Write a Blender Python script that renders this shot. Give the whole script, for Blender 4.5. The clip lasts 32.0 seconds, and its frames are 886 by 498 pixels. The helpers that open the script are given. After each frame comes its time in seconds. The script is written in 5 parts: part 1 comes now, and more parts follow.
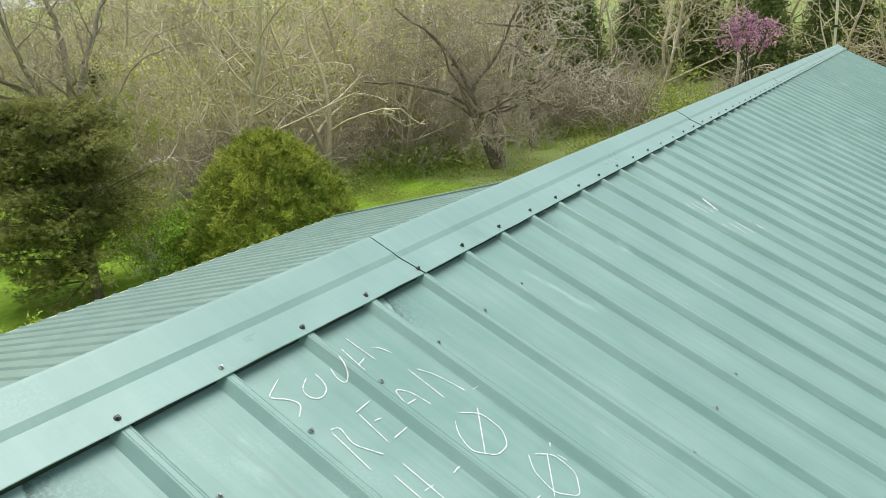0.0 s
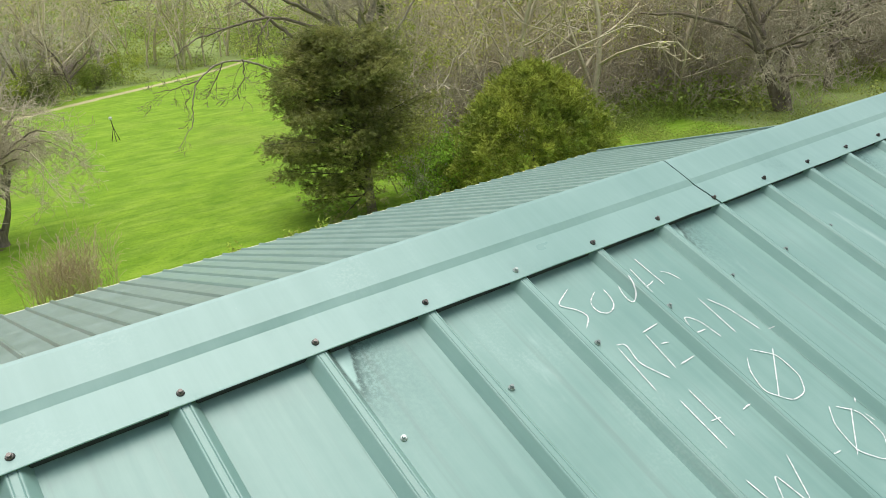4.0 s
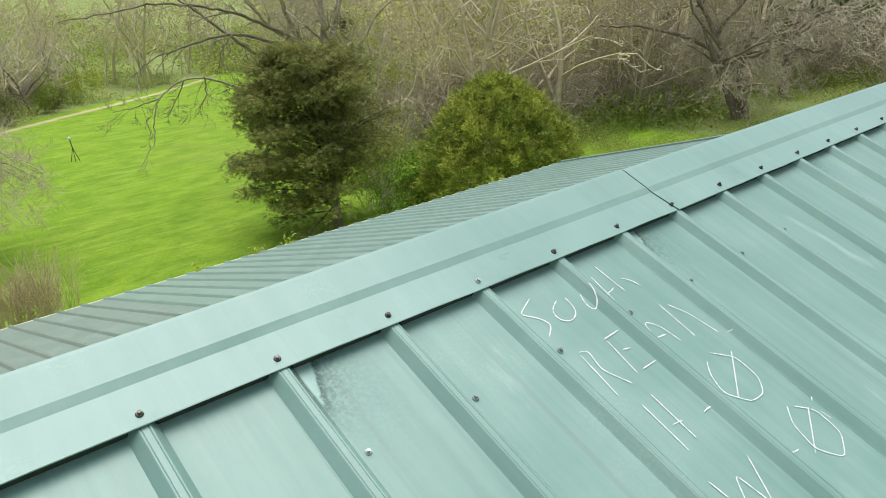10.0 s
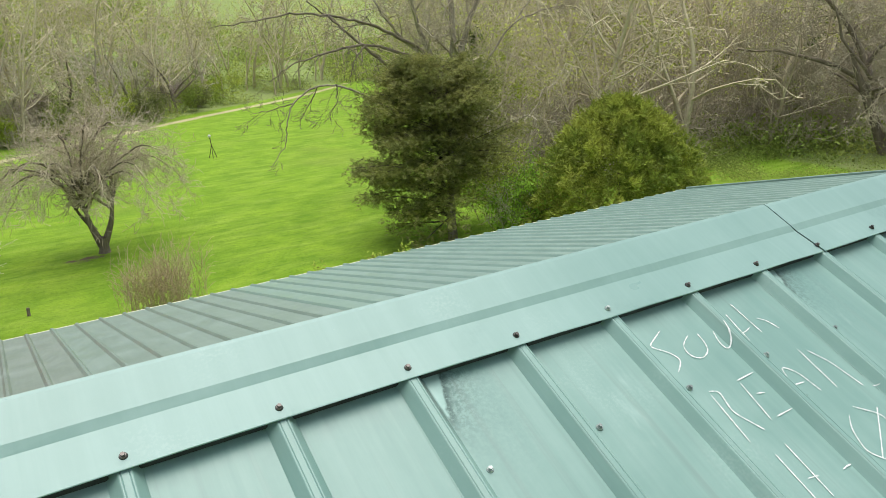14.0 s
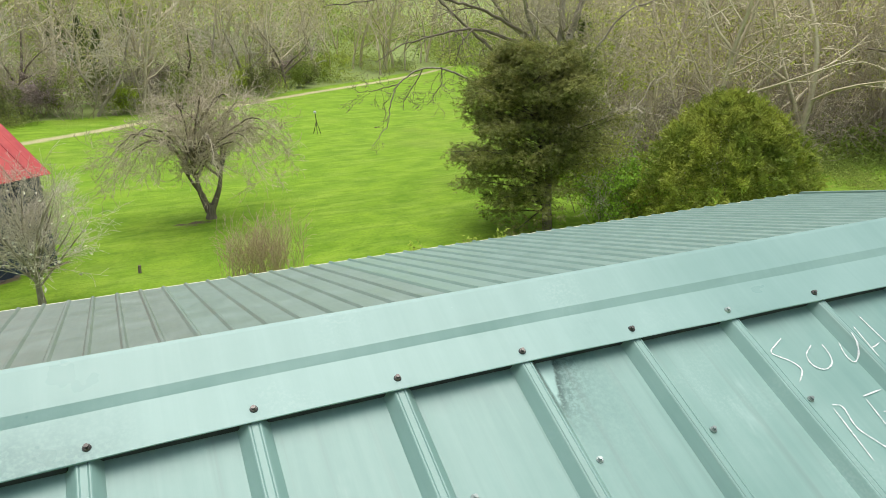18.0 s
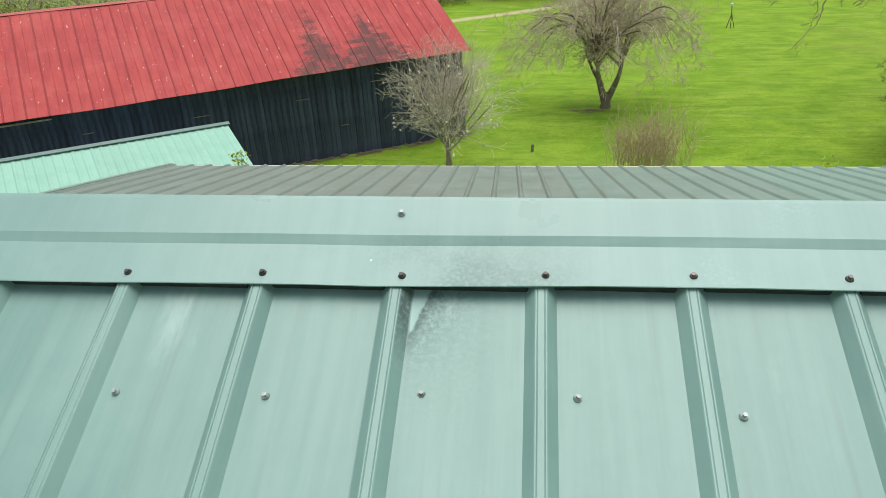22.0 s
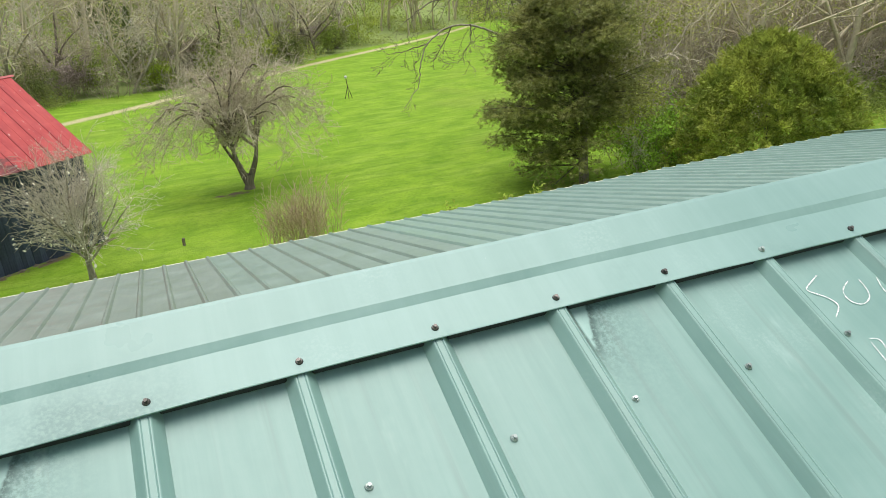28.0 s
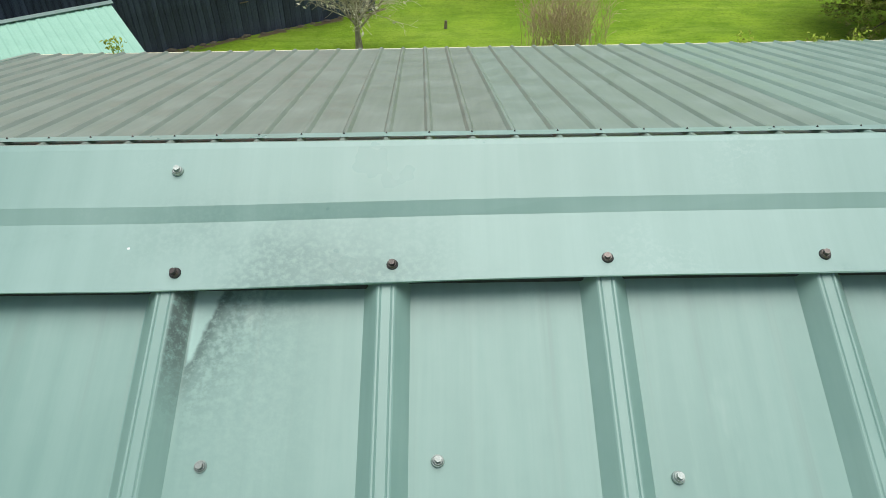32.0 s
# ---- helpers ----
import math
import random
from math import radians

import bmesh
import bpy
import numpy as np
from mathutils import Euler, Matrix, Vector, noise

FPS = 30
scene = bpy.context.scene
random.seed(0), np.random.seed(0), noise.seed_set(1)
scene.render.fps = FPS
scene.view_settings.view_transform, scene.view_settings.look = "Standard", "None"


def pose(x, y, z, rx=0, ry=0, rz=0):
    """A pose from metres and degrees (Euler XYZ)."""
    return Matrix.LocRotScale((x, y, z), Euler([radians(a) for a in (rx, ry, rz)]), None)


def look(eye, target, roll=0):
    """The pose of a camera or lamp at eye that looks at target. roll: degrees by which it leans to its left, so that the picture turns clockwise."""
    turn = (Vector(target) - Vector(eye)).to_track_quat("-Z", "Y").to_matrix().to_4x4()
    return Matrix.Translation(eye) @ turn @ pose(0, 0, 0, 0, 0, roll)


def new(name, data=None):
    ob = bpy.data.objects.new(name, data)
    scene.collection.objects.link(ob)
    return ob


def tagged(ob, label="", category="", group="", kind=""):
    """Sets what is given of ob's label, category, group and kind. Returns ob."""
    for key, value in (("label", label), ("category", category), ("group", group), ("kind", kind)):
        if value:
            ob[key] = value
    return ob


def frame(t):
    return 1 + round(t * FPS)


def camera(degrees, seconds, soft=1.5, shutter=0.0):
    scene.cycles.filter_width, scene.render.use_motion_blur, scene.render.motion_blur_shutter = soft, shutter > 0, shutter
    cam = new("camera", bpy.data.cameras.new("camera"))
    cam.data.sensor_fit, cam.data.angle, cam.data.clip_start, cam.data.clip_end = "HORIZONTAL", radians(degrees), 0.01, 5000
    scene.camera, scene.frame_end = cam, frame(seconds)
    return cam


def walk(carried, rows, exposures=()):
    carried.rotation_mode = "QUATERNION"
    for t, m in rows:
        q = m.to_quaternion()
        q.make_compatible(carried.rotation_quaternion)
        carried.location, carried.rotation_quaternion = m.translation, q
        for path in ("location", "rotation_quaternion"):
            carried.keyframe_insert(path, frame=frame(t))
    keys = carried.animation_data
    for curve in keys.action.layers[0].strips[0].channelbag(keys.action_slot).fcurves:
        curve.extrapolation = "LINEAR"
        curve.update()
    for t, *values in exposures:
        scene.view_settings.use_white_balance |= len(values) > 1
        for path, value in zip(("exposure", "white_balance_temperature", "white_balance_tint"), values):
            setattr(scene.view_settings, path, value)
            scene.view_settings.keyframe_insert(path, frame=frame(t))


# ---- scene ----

# ---- camera and walk ----
cam = camera(61.8, 32.0, soft=0.5)
ROWS = [
    (0, (0.492, -1.094, 8.201), (2.116, -0.06, 7.658), -3.5),
    (0.5, (0.478, -1.075, 8.19), (2.043, 0.035, 7.623), -3.1),
    (1, (0.467, -1.075, 8.188), (1.957, 0.117, 7.59), -3.3),
    (1.5, (0.459, -1.067, 8.177), (1.884, 0.192, 7.557), -3.5),
    (2, (0.454, -1.066, 8.175), (1.808, 0.26, 7.534), -3.5),
    (2.5, (0.445, -1.047, 8.165), (1.736, 0.336, 7.516), -3.6),
    (3, (0.425, -1.023, 8.173), (1.653, 0.415, 7.522), -3.7),
    (3.5, (0.426, -1.032, 8.166), (1.598, 0.45, 7.511), -4.0),
    (5.5, (0.412, -1.022, 8.158), (1.512, 0.502, 7.476), -4.2),
    (6, (0.417, -1.026, 8.156), (1.514, 0.497, 7.465), -4.3),
    (6.5, (0.417, -1.027, 8.154), (1.515, 0.493, 7.458), -4.3),
    (7, (0.412, -1.026, 8.153), (1.527, 0.482, 7.458), -4.5),
    (7.5, (0.41, -1.025, 8.153), (1.566, 0.458, 7.472), -4.7),
    (8, (0.434, -1.05, 8.168), (1.644, 0.398, 7.507), -5.2),
    (8.5, (0.463, -1.07, 8.177), (1.732, 0.337, 7.536), -5.3),
    (9, (0.445, -1.059, 8.171), (1.723, 0.342, 7.537), -5.2),
    (9.5, (0.43, -1.045, 8.163), (1.684, 0.378, 7.529), -5.0),
    (10, (0.43, -1.043, 8.16), (1.64, 0.416, 7.524), -4.7),
    (10.5, (0.418, -1.033, 8.172), (1.571, 0.472, 7.538), -4.5),
    (11, (0.416, -1.03, 8.173), (1.509, 0.518, 7.534), -4.5),
    (11.5, (0.4, -1.025, 8.171), (1.453, 0.555, 7.544), -4.3),
    (12, (0.39, -1.023, 8.17), (1.411, 0.582, 7.551), -4.0),
    (12.5, (0.388, -1.025, 8.175), (1.392, 0.593, 7.563), -3.8),
    (13, (0.393, -1.027, 8.176), (1.388, 0.599, 7.57), -3.6),
    (13.5, (0.4, -1.027, 8.173), (1.388, 0.607, 7.575), -3.3),
    (14, (0.39, -1.028, 8.177), (1.369, 0.617, 7.596), -2.9),
    (14.5, (0.36, -1.023, 8.196), (1.331, 0.634, 7.638), -2.7),
    (16.5, (0.384, -1.029, 8.195), (1.415, 0.595, 7.649), -1.4),
    (17, (0.378, -1.028, 8.189), (1.37, 0.615, 7.625), -1.3),
    (17.5, (0.366, -1.024, 8.185), (1.273, 0.659, 7.598), -1.1),
    (18, (0.335, -1.016, 8.178), (1.091, 0.733, 7.569), -0.9),
    (18.5, (0.315, -1.005, 8.178), (0.851, 0.81, 7.532), -0.5),
    (19, (0.234, -1.002, 8.18), (0.498, 0.854, 7.485), -0.1),
    (19.5, (0.183, -1.013, 8.166), (0.159, 0.841, 7.415), 0.2),
    (20, (0.141, -1.032, 8.168), (-0.125, 0.782, 7.37), 0.0),
    (20.5, (0.122, -1.051, 8.165), (-0.3, 0.72, 7.337), -0.5),
    (21, (0.133, -1.056, 8.156), (-0.301, 0.704, 7.312), -1.2),
    (21.5, (0.176, -1.052, 8.155), (-0.161, 0.726, 7.305), -1.7),
    (22, (0.207, -1.057, 8.154), (-0.021, 0.741, 7.308), -2.1),
    (22.5, (0.219, -1.054, 8.156), (0.077, 0.76, 7.326), -2.2),
    (23, (0.216, -1.05, 8.164), (0.124, 0.777, 7.356), -2.3),
    (23.5, (0.211, -1.05, 8.171), (0.144, 0.788, 7.384), -2.4),
    (24, (0.214, -1.045, 8.166), (0.165, 0.799, 7.392), -2.4),
    (24.5, (0.218, -1.043, 8.164), (0.187, 0.802, 7.392), -2.3),
    (26.5, (0.214, -1.042, 8.162), (0.272, 0.8, 7.386), -2.7),
    (27, (0.224, -1.042, 8.167), (0.384, 0.801, 7.406), -3.1),
    (27.5, (0.27, -1.043, 8.174), (0.624, 0.784, 7.441), -3.7),
    (28, (0.332, -1.049, 8.174), (0.975, 0.708, 7.469), -4.6),
    (28.5, (0.458, -1.073, 8.201), (1.581, 0.46, 7.579), -6.0),
    (29, (0.421, -1.062, 8.182), (1.592, 0.445, 7.582), -4.9),
    (29.5, (0.336, -1.048, 8.181), (1.146, 0.664, 7.538), -2.9),
    (30, (0.273, -1.036, 8.17), (0.768, 0.777, 7.487), -1.7),
    (30.5, (0.265, -1.036, 8.165), (0.666, 0.78, 7.429), -1.5),
    (31, (0.241, -1.037, 8.156), (0.543, 0.75, 7.31), -0.6),
    (31.5, (0.239, -0.943, 8.105), (0.403, 0.798, 7.134), 0.1),
    (32, (0.294, -0.645, 8.07), (0.279, 1.007, 6.942), -1.1),
]
walk(cam, [(t, look(eye, target, roll)) for t, eye, target, roll in ROWS],
     exposures=[(0.0, 0.10), (3.5, 0.05), (6.0, -0.01), (9.0, 0.03), (14.0, 0.04), (17.0, 0.09), (19.0, 0.02), (21.0, -0.08), (23.0, -0.12), (24.0, -0.07), (26.5, -0.05), (28.0, 0.05), (30.0, 0.0), (31.0, -0.06), (32.0, -0.12)])

# ---- light: bright overcast ----
SUN_EL, SUN_AZ = 82.0, 25.0
world = bpy.data.worlds.new("overcast_sky")
scene.world = world
world.use_nodes = True
wn = world.node_tree.nodes
wl = world.node_tree.links
sky = wn.new("ShaderNodeTexSky")
sky.sky_type = "NISHITA"
sky.sun_disc = False
sky.sun_elevation = radians(SUN_EL)
sky.sun_rotation = radians(SUN_AZ)
sky.air_density, sky.dust_density = 1.0, 1.5
veil = wn.new("ShaderNodeHueSaturation")
veil.inputs["Saturation"].default_value = 0.42
wl.new(sky.outputs[0], veil.inputs["Color"])
wl.new(veil.outputs[0], wn["Background"].inputs["Color"])
wn["Background"].inputs["Strength"].default_value = 0.142

sun_data = bpy.data.lights.new("sun", "SUN")
sun_data.energy, sun_data.angle, sun_data.color = 3.4, radians(60), (1.0, 0.96, 0.90)
sun = new("sun", sun_data)
reach = 60 / math.tan(radians(SUN_EL))
sun.matrix_world = look((0, 0, 60), (-reach * math.sin(radians(SUN_AZ)), -reach * math.cos(radians(SUN_AZ)), 0))


# ---- materials ----
def node_mat(name):
    m = bpy.data.materials.new(name)
    m.use_nodes = True
    nt = m.node_tree
    return m, nt, nt.nodes["Principled BSDF"]


def add(nt, kind, **values):
    n = nt.nodes.new(kind)
    for k, v in values.items():
        n.inputs[k].default_value = v
    return n


def coords(nt, scale=(1, 1, 1)):
    tc = nt.nodes.new("ShaderNodeTexCoord")
    mp = add(nt, "ShaderNodeMapping", Scale=scale)
    nt.links.new(tc.outputs["Object"], mp.inputs["Vector"])
    return mp.outputs["Vector"]


def noise_tex(nt, vec, scale, detail=4.0, rough=0.6):
    n = add(nt, "ShaderNodeTexNoise", Scale=scale, Detail=detail, Roughness=rough)
    nt.links.new(vec, n.inputs["Vector"])
    return n.outputs["Fac"]


def ramp(nt, fac, lo, hi, out_lo=0.0, out_hi=1.0):
    n = nt.nodes.new("ShaderNodeMapRange")
    n.interpolation_type = "SMOOTHSTEP"
    for k, v in zip(("From Min", "From Max", "To Min", "To Max"), (lo, hi, out_lo, out_hi)):
        n.inputs[k].default_value = v
    nt.links.new(fac, n.inputs["Value"])
    return n.outputs["Result"]


def maths(nt, op, a, b):
    n = nt.nodes.new("ShaderNodeMath")
    n.operation = op
    for sock, v in zip(n.inputs, (a, b)):
        if isinstance(v, (int, float)):
            sock.default_value = v
        else:
            nt.links.new(v, sock)
    return n.outputs[0]


def mix(nt, fac, a, b):
    n = nt.nodes.new("ShaderNodeMix")
    n.data_type = "RGBA"
    for sock, v in ((n.inputs[0], fac), (n.inputs[6], a), (n.inputs[7], b)):
        if isinstance(v, (int, float)):
            sock.default_value = v
        elif isinstance(v, tuple):
            sock.default_value = (*v, 1)
        else:
            nt.links.new(v, sock)
    return n.outputs[2]


def bump(nt, bsdf, height, strength, distance):
    b = add(nt, "ShaderNodeBump", Strength=strength, Distance=distance)
    nt.links.new(height, b.inputs["Height"])
    nt.links.new(b.outputs["Normal"], bsdf.inputs["Normal"])


def surface(name, a, b, fine=40.0, coarse=2.0, rough=0.7, metal=0.0, relief=0.3, depth=0.004, stretch=(1, 1, 1), vary=0.0, coarse_amount=0.5, spec=0.5):
    """Two colours mixed by coarse and fine noise, with relief from the fine one; vary changes brightness from piece to piece."""
    m, nt, bsdf = node_mat(name)
    vec = coords(nt, stretch)
    f1, f2 = noise_tex(nt, vec, fine), noise_tex(nt, vec, coarse, 3.0)
    fac = maths(nt, "ADD", maths(nt, "MULTIPLY", ramp(nt, f1, 0.3, 0.7), 1 - coarse_amount), maths(nt, "MULTIPLY", ramp(nt, f2, 0.35, 0.65), coarse_amount))
    col = mix(nt, fac, a, b)
    if vary:
        info = nt.nodes.new("ShaderNodeObjectInfo")
        hsv = nt.nodes.new("ShaderNodeHueSaturation")
        nt.links.new(ramp(nt, info.outputs["Random"], 0, 1, 1 - vary, 1 + vary), hsv.inputs["Value"])
        nt.links.new(col, hsv.inputs["Color"])
        col = hsv.outputs[0]
    nt.links.new(col, bsdf.inputs["Base Color"])
    bsdf.inputs["Roughness"].default_value = rough
    bsdf.inputs["Metallic"].default_value = metal
    bsdf.inputs["Specular IOR Level"].default_value = spec
    if relief:
        bump(nt, bsdf, f1, relief, depth)
    return m


def painted_steel(name, a, b, stains=False, rough=0.34, grime=False):
    """Green enamelled roofing: chalky fade, streaks down the slope, slight buckle in the pan; dirt below the ridge beside lapped ribs."""
    m, nt, bsdf = node_mat(name)
    vec = coords(nt)
    info = nt.nodes.new("ShaderNodeObjectInfo")
    shift = nt.nodes.new("ShaderNodeVectorMath")
    comb = nt.nodes.new("ShaderNodeCombineXYZ")
    nt.links.new(maths(nt, "MULTIPLY", info.outputs["Random"], 37.0), comb.inputs["X"])
    nt.links.new(vec, shift.inputs[0])
    nt.links.new(comb.outputs[0], shift.inputs[1])
    moved = shift.outputs[0]
    mp = add(nt, "ShaderNodeMapping", Scale=(28, 1.6, 1))
    nt.links.new(moved, mp.inputs["Vector"])
    streak = noise_tex(nt, mp.outputs[0], 1.0, 5.0, 0.65)
    cloud = noise_tex(nt, moved, 3.2, 5.0, 0.6)
    speck = noise_tex(nt, moved, 160.0, 3.0, 0.7)
    fac = maths(nt, "ADD", maths(nt, "MULTIPLY", ramp(nt, streak, 0.35, 0.7), 0.45), maths(nt, "MULTIPLY", ramp(nt, cloud, 0.35, 0.68), 0.55))
    col = mix(nt, fac, a, b)
    chalk = maths(nt, "MULTIPLY", ramp(nt, cloud, 0.56, 0.74), ramp(nt, speck, 0.45, 0.62))
    col = mix(nt, maths(nt, "MULTIPLY", chalk, 0.16), col, (0.55, 0.68, 0.64))
    chips = noise_tex(nt, moved, 75.0, 1.0, 0.5)
    col = mix(nt, ramp(nt, chips, 0.845, 0.86), col, (0.75, 0.8, 0.78))
    rgh = ramp(nt, cloud, 0.3, 0.7, rough - 0.05, rough + 0.10)
    if grime:
        sepg = nt.nodes.new("ShaderNodeSeparateXYZ")
        nt.links.new(vec, sepg.inputs[0])
        patch = noise_tex(nt, moved, 4.3, 4.0, 0.6)
        geo = nt.nodes.new("ShaderNodeNewGeometry")
        sepw = nt.nodes.new("ShaderNodeSeparateXYZ")
        nt.links.new(geo.outputs["Position"], sepw.inputs[0])
        # soot gathers above the laps that leak
        laps = None
        for lap_x, reach in ((0.12, 0.22), (-0.93, 0.16)):
            near = ramp(nt, maths(nt, "ABSOLUTE", maths(nt, "SUBTRACT", sepw.outputs["X"], lap_x), 0.0), reach, reach * 0.3)
            laps = near if laps is None else maths(nt, "MAXIMUM", laps, near)
        soot = maths(nt, "MULTIPLY", maths(nt, "MULTIPLY", maths(nt, "MAXIMUM", maths(nt, "MULTIPLY", laps, ramp(nt, patch, 0.30, 0.60)), maths(nt, "MULTIPLY", ramp(nt, patch, 0.56, 0.70), 0.5)), ramp(nt, sepg.outputs["Y"], 0.11, 0.0)), ramp(nt, speck, 0.30, 0.62, 0.35, 1.0))
        col = mix(nt, maths(nt, "MULTIPLY", soot, 0.55), col, (0.045, 0.125, 0.112))
    if stains:
        sep = nt.nodes.new("ShaderNodeSeparateXYZ")
        nt.links.new(vec, sep.inputs[0])
        x, s = sep.outputs["X"], sep.outputs["Y"]
        grain = noise_tex(nt, moved, 110.0, 6.0, 0.8)
        wobble = maths(nt, "MULTIPLY", maths(nt, "SUBTRACT", noise_tex(nt, moved, 40.0, 3.0), 0.5), 0.015)
        some = ramp(nt, info.outputs["Random"], 0.0, 1.0, 0.7, 1.0)
        # a clean wedge beside the lap, black grit along its edge, a grey film beyond
        edge = maths(nt, "ADD", maths(nt, "SUBTRACT", x, maths(nt, "ADD", 0.0625, maths(nt, "MULTIPLY", s, 0.32))), wobble)
        below = ramp(nt, s, -0.20, -0.06)
        off = maths(nt, "ABSOLUTE", edge, 0.0)
        beside = maths(nt, "MULTIPLY", ramp(nt, x, 0.022, 0.027), below)
        grit = maths(nt, "MULTIPLY", maths(nt, "MULTIPLY", ramp(nt, off, 0.024, 0.0), beside), ramp(nt, grain, 0.30, 0.55))
        loose = maths(nt, "MULTIPLY", maths(nt, "MULTIPLY", ramp(nt, edge, 0.075, 0.0), ramp(nt, edge, -0.004, 0.004)), maths(nt, "MULTIPLY", below, ramp(nt, grain, 0.42, 0.58)))
        film = maths(nt, "MULTIPLY", maths(nt, "MULTIPLY", ramp(nt, x, 0.026, 0.032), ramp(nt, x, 0.10, 0.20, 1.0, 0.0)), ramp(nt, s, -0.34, -0.02))
        film = maths(nt, "MULTIPLY", film, ramp(nt, edge, -0.004, 0.01))
        dirt = maths(nt, "MULTIPLY", maths(nt, "MAXIMUM", maths(nt, "MULTIPLY", grit, 1.0), maths(nt, "MULTIPLY", loose, 0.55)), some)
        flank = maths(nt, "MULTIPLY", maths(nt, "MULTIPLY", ramp(nt, x, 0.006, 0.012), ramp(nt, x, 0.026, 0.022)), maths(nt, "MULTIPLY", ramp(nt, s, -0.17, -0.07), ramp(nt, grain, 0.30, 0.55)))
        col = mix(nt, maths(nt, "MULTIPLY", film, ramp(nt, grain, 0.30, 0.65, 0.10, 0.60)), col, (0.115, 0.240, 0.214))
        col = mix(nt, dirt, col, (0.022, 0.050, 0.046))
        col = mix(nt, maths(nt, "MULTIPLY", flank, 0.8), col, (0.06, 0.075, 0.07))
        wedge = maths(nt, "MULTIPLY", maths(nt, "MULTIPLY", ramp(nt, edge, 0.002, -0.004), ramp(nt, x, 0.025, 0.028)), ramp(nt, s, -0.105, -0.095))
        col = mix(nt, maths(nt, "MULTIPLY", wedge, 0.8), col, (0.36, 0.56, 0.51))
        # soot washed down from under the cap
        seep = maths(nt, "MULTIPLY", ramp(nt, s, -0.10, -0.015), ramp(nt, noise_tex(nt, moved, 9.0, 4.0), 0.42, 0.66))
        col = mix(nt, maths(nt, "MULTIPLY", seep, 0.22), col, (0.16, 0.20, 0.19))
        smear = add(nt, "ShaderNodeMapping", Scale=(6.5, 1.7, 1), Rotation=(0, 0, 0.12))
        nt.links.new(moved, smear.inputs["Vector"])
        pale = ramp(nt, noise_tex(nt, smear.outputs[0], 1.0, 5.0, 0.62), 0.62, 0.74)
        col = mix(nt, maths(nt, "MULTIPLY", pale, 0.5), col, (0.46, 0.62, 0.575))
        rgh = maths(nt, "ADD", rgh, maths(nt, "MULTIPLY", dirt, 0.35))
    if stains:
        # grey dirt run down the slope in long threads
        runs = add(nt, "ShaderNodeMapping", Scale=(38, 0.55, 1))
        nt.links.new(moved, runs.inputs["Vector"])
        thread = maths(nt, "MULTIPLY", ramp(nt, noise_tex(nt, runs.outputs[0], 1.0, 4.0, 0.6), 0.52, 0.72), ramp(nt, cloud, 0.30, 0.60))
        col = mix(nt, maths(nt, "MULTIPLY", thread, 0.34), col, (0.165, 0.210, 0.182))
    nt.links.new(col, bsdf.inputs["Base Color"])
    nt.links.new(rgh, bsdf.inputs["Roughness"])
    mp2 = add(nt, "ShaderNodeMapping", Scale=(6, 1.2, 1))
    nt.links.new(moved, mp2.inputs["Vector"])
    bump(nt, bsdf, noise_tex(nt, mp2.outputs[0], 1.0, 2.0, 0.4), 0.10, 0.01)
    return m


GREEN_A, GREEN_B = (0.186, 0.326, 0.288), (0.252, 0.404, 0.362)
M_PANEL = painted_steel("green_roof_steel", GREEN_A, GREEN_B, stains=True)
M_BACK = painted_steel("green_back_slope_steel", GREEN_A, GREEN_B)
M_CAP = painted_steel("green_cap_steel", (0.226, 0.372, 0.336), (0.276, 0.430, 0.394), rough=0.32, grime=True)
# three tones of the low roof, greyest on the left panels
M_FAR = painted_steel("low_roof_steel_green", (0.188, 0.295, 0.250), (0.240, 0.352, 0.304), rough=0.33)
M_FAR_MID = painted_steel("low_roof_steel_mid", (0.178, 0.255, 0.215), (0.232, 0.312, 0.268), rough=0.38)
M_FAR_GREY = painted_steel("low_roof_steel_greyer", (0.170, 0.222, 0.186), (0.225, 0.278, 0.238), rough=0.42)
M_MINT = surface("mint_shed_steel", (0.235, 0.475, 0.365), (0.29, 0.54, 0.425), 30, 1.5, 0.5, relief=0.05, vary=0.04)
M_CREAM = surface("cream_trim", (0.66, 0.66, 0.46), (0.74, 0.74, 0.56), 30, 2, 0.6, relief=0.1)
M_SCREW = surface("rusted_screw_steel", (0.060, 0.054, 0.050), (0.17, 0.15, 0.14), 400, 60, 0.38, metal=0.6, depth=0.0005, vary=0.35)
M_ZINC = surface("zinc_screw_steel", (0.20, 0.24, 0.23), (0.42, 0.47, 0.45), 400, 60, 0.35, metal=0.4, depth=0.0005, vary=0.3)
M_WASHER_GREY = surface("grey_green_washer", (0.17, 0.24, 0.22), (0.34, 0.43, 0.40), 300, 50, 0.5, depth=0.0005)
# rubber of the washers; also the black of the added shade strips
M_RUBBER_SHADE = surface("dark_rubber_and_gap_shade", (0.018, 0.021, 0.021), (0.042, 0.048, 0.048), 300, 50, 0.7, depth=0.0005)
M_CHALK = surface("white_chalk", (0.78, 0.80, 0.79), (0.92, 0.93, 0.92), 300, 40, 0.95, relief=0.6, depth=0.001)
ck = M_CHALK.node_tree
ck.links.new(ramp(ck, noise_tex(ck, coords(ck), 420.0, 3.0, 0.7), 0.34, 0.50, 0.25, 1.0), ck.nodes["Principled BSDF"].inputs["Alpha"])
M_BARN = surface("black_barn_boards", (0.013, 0.020, 0.040), (0.082, 0.104, 0.160), 30, 1.2, 0.75, relief=0.6, depth=0.006, stretch=(6, 6, 0.5), vary=0.22, spec=0.3)
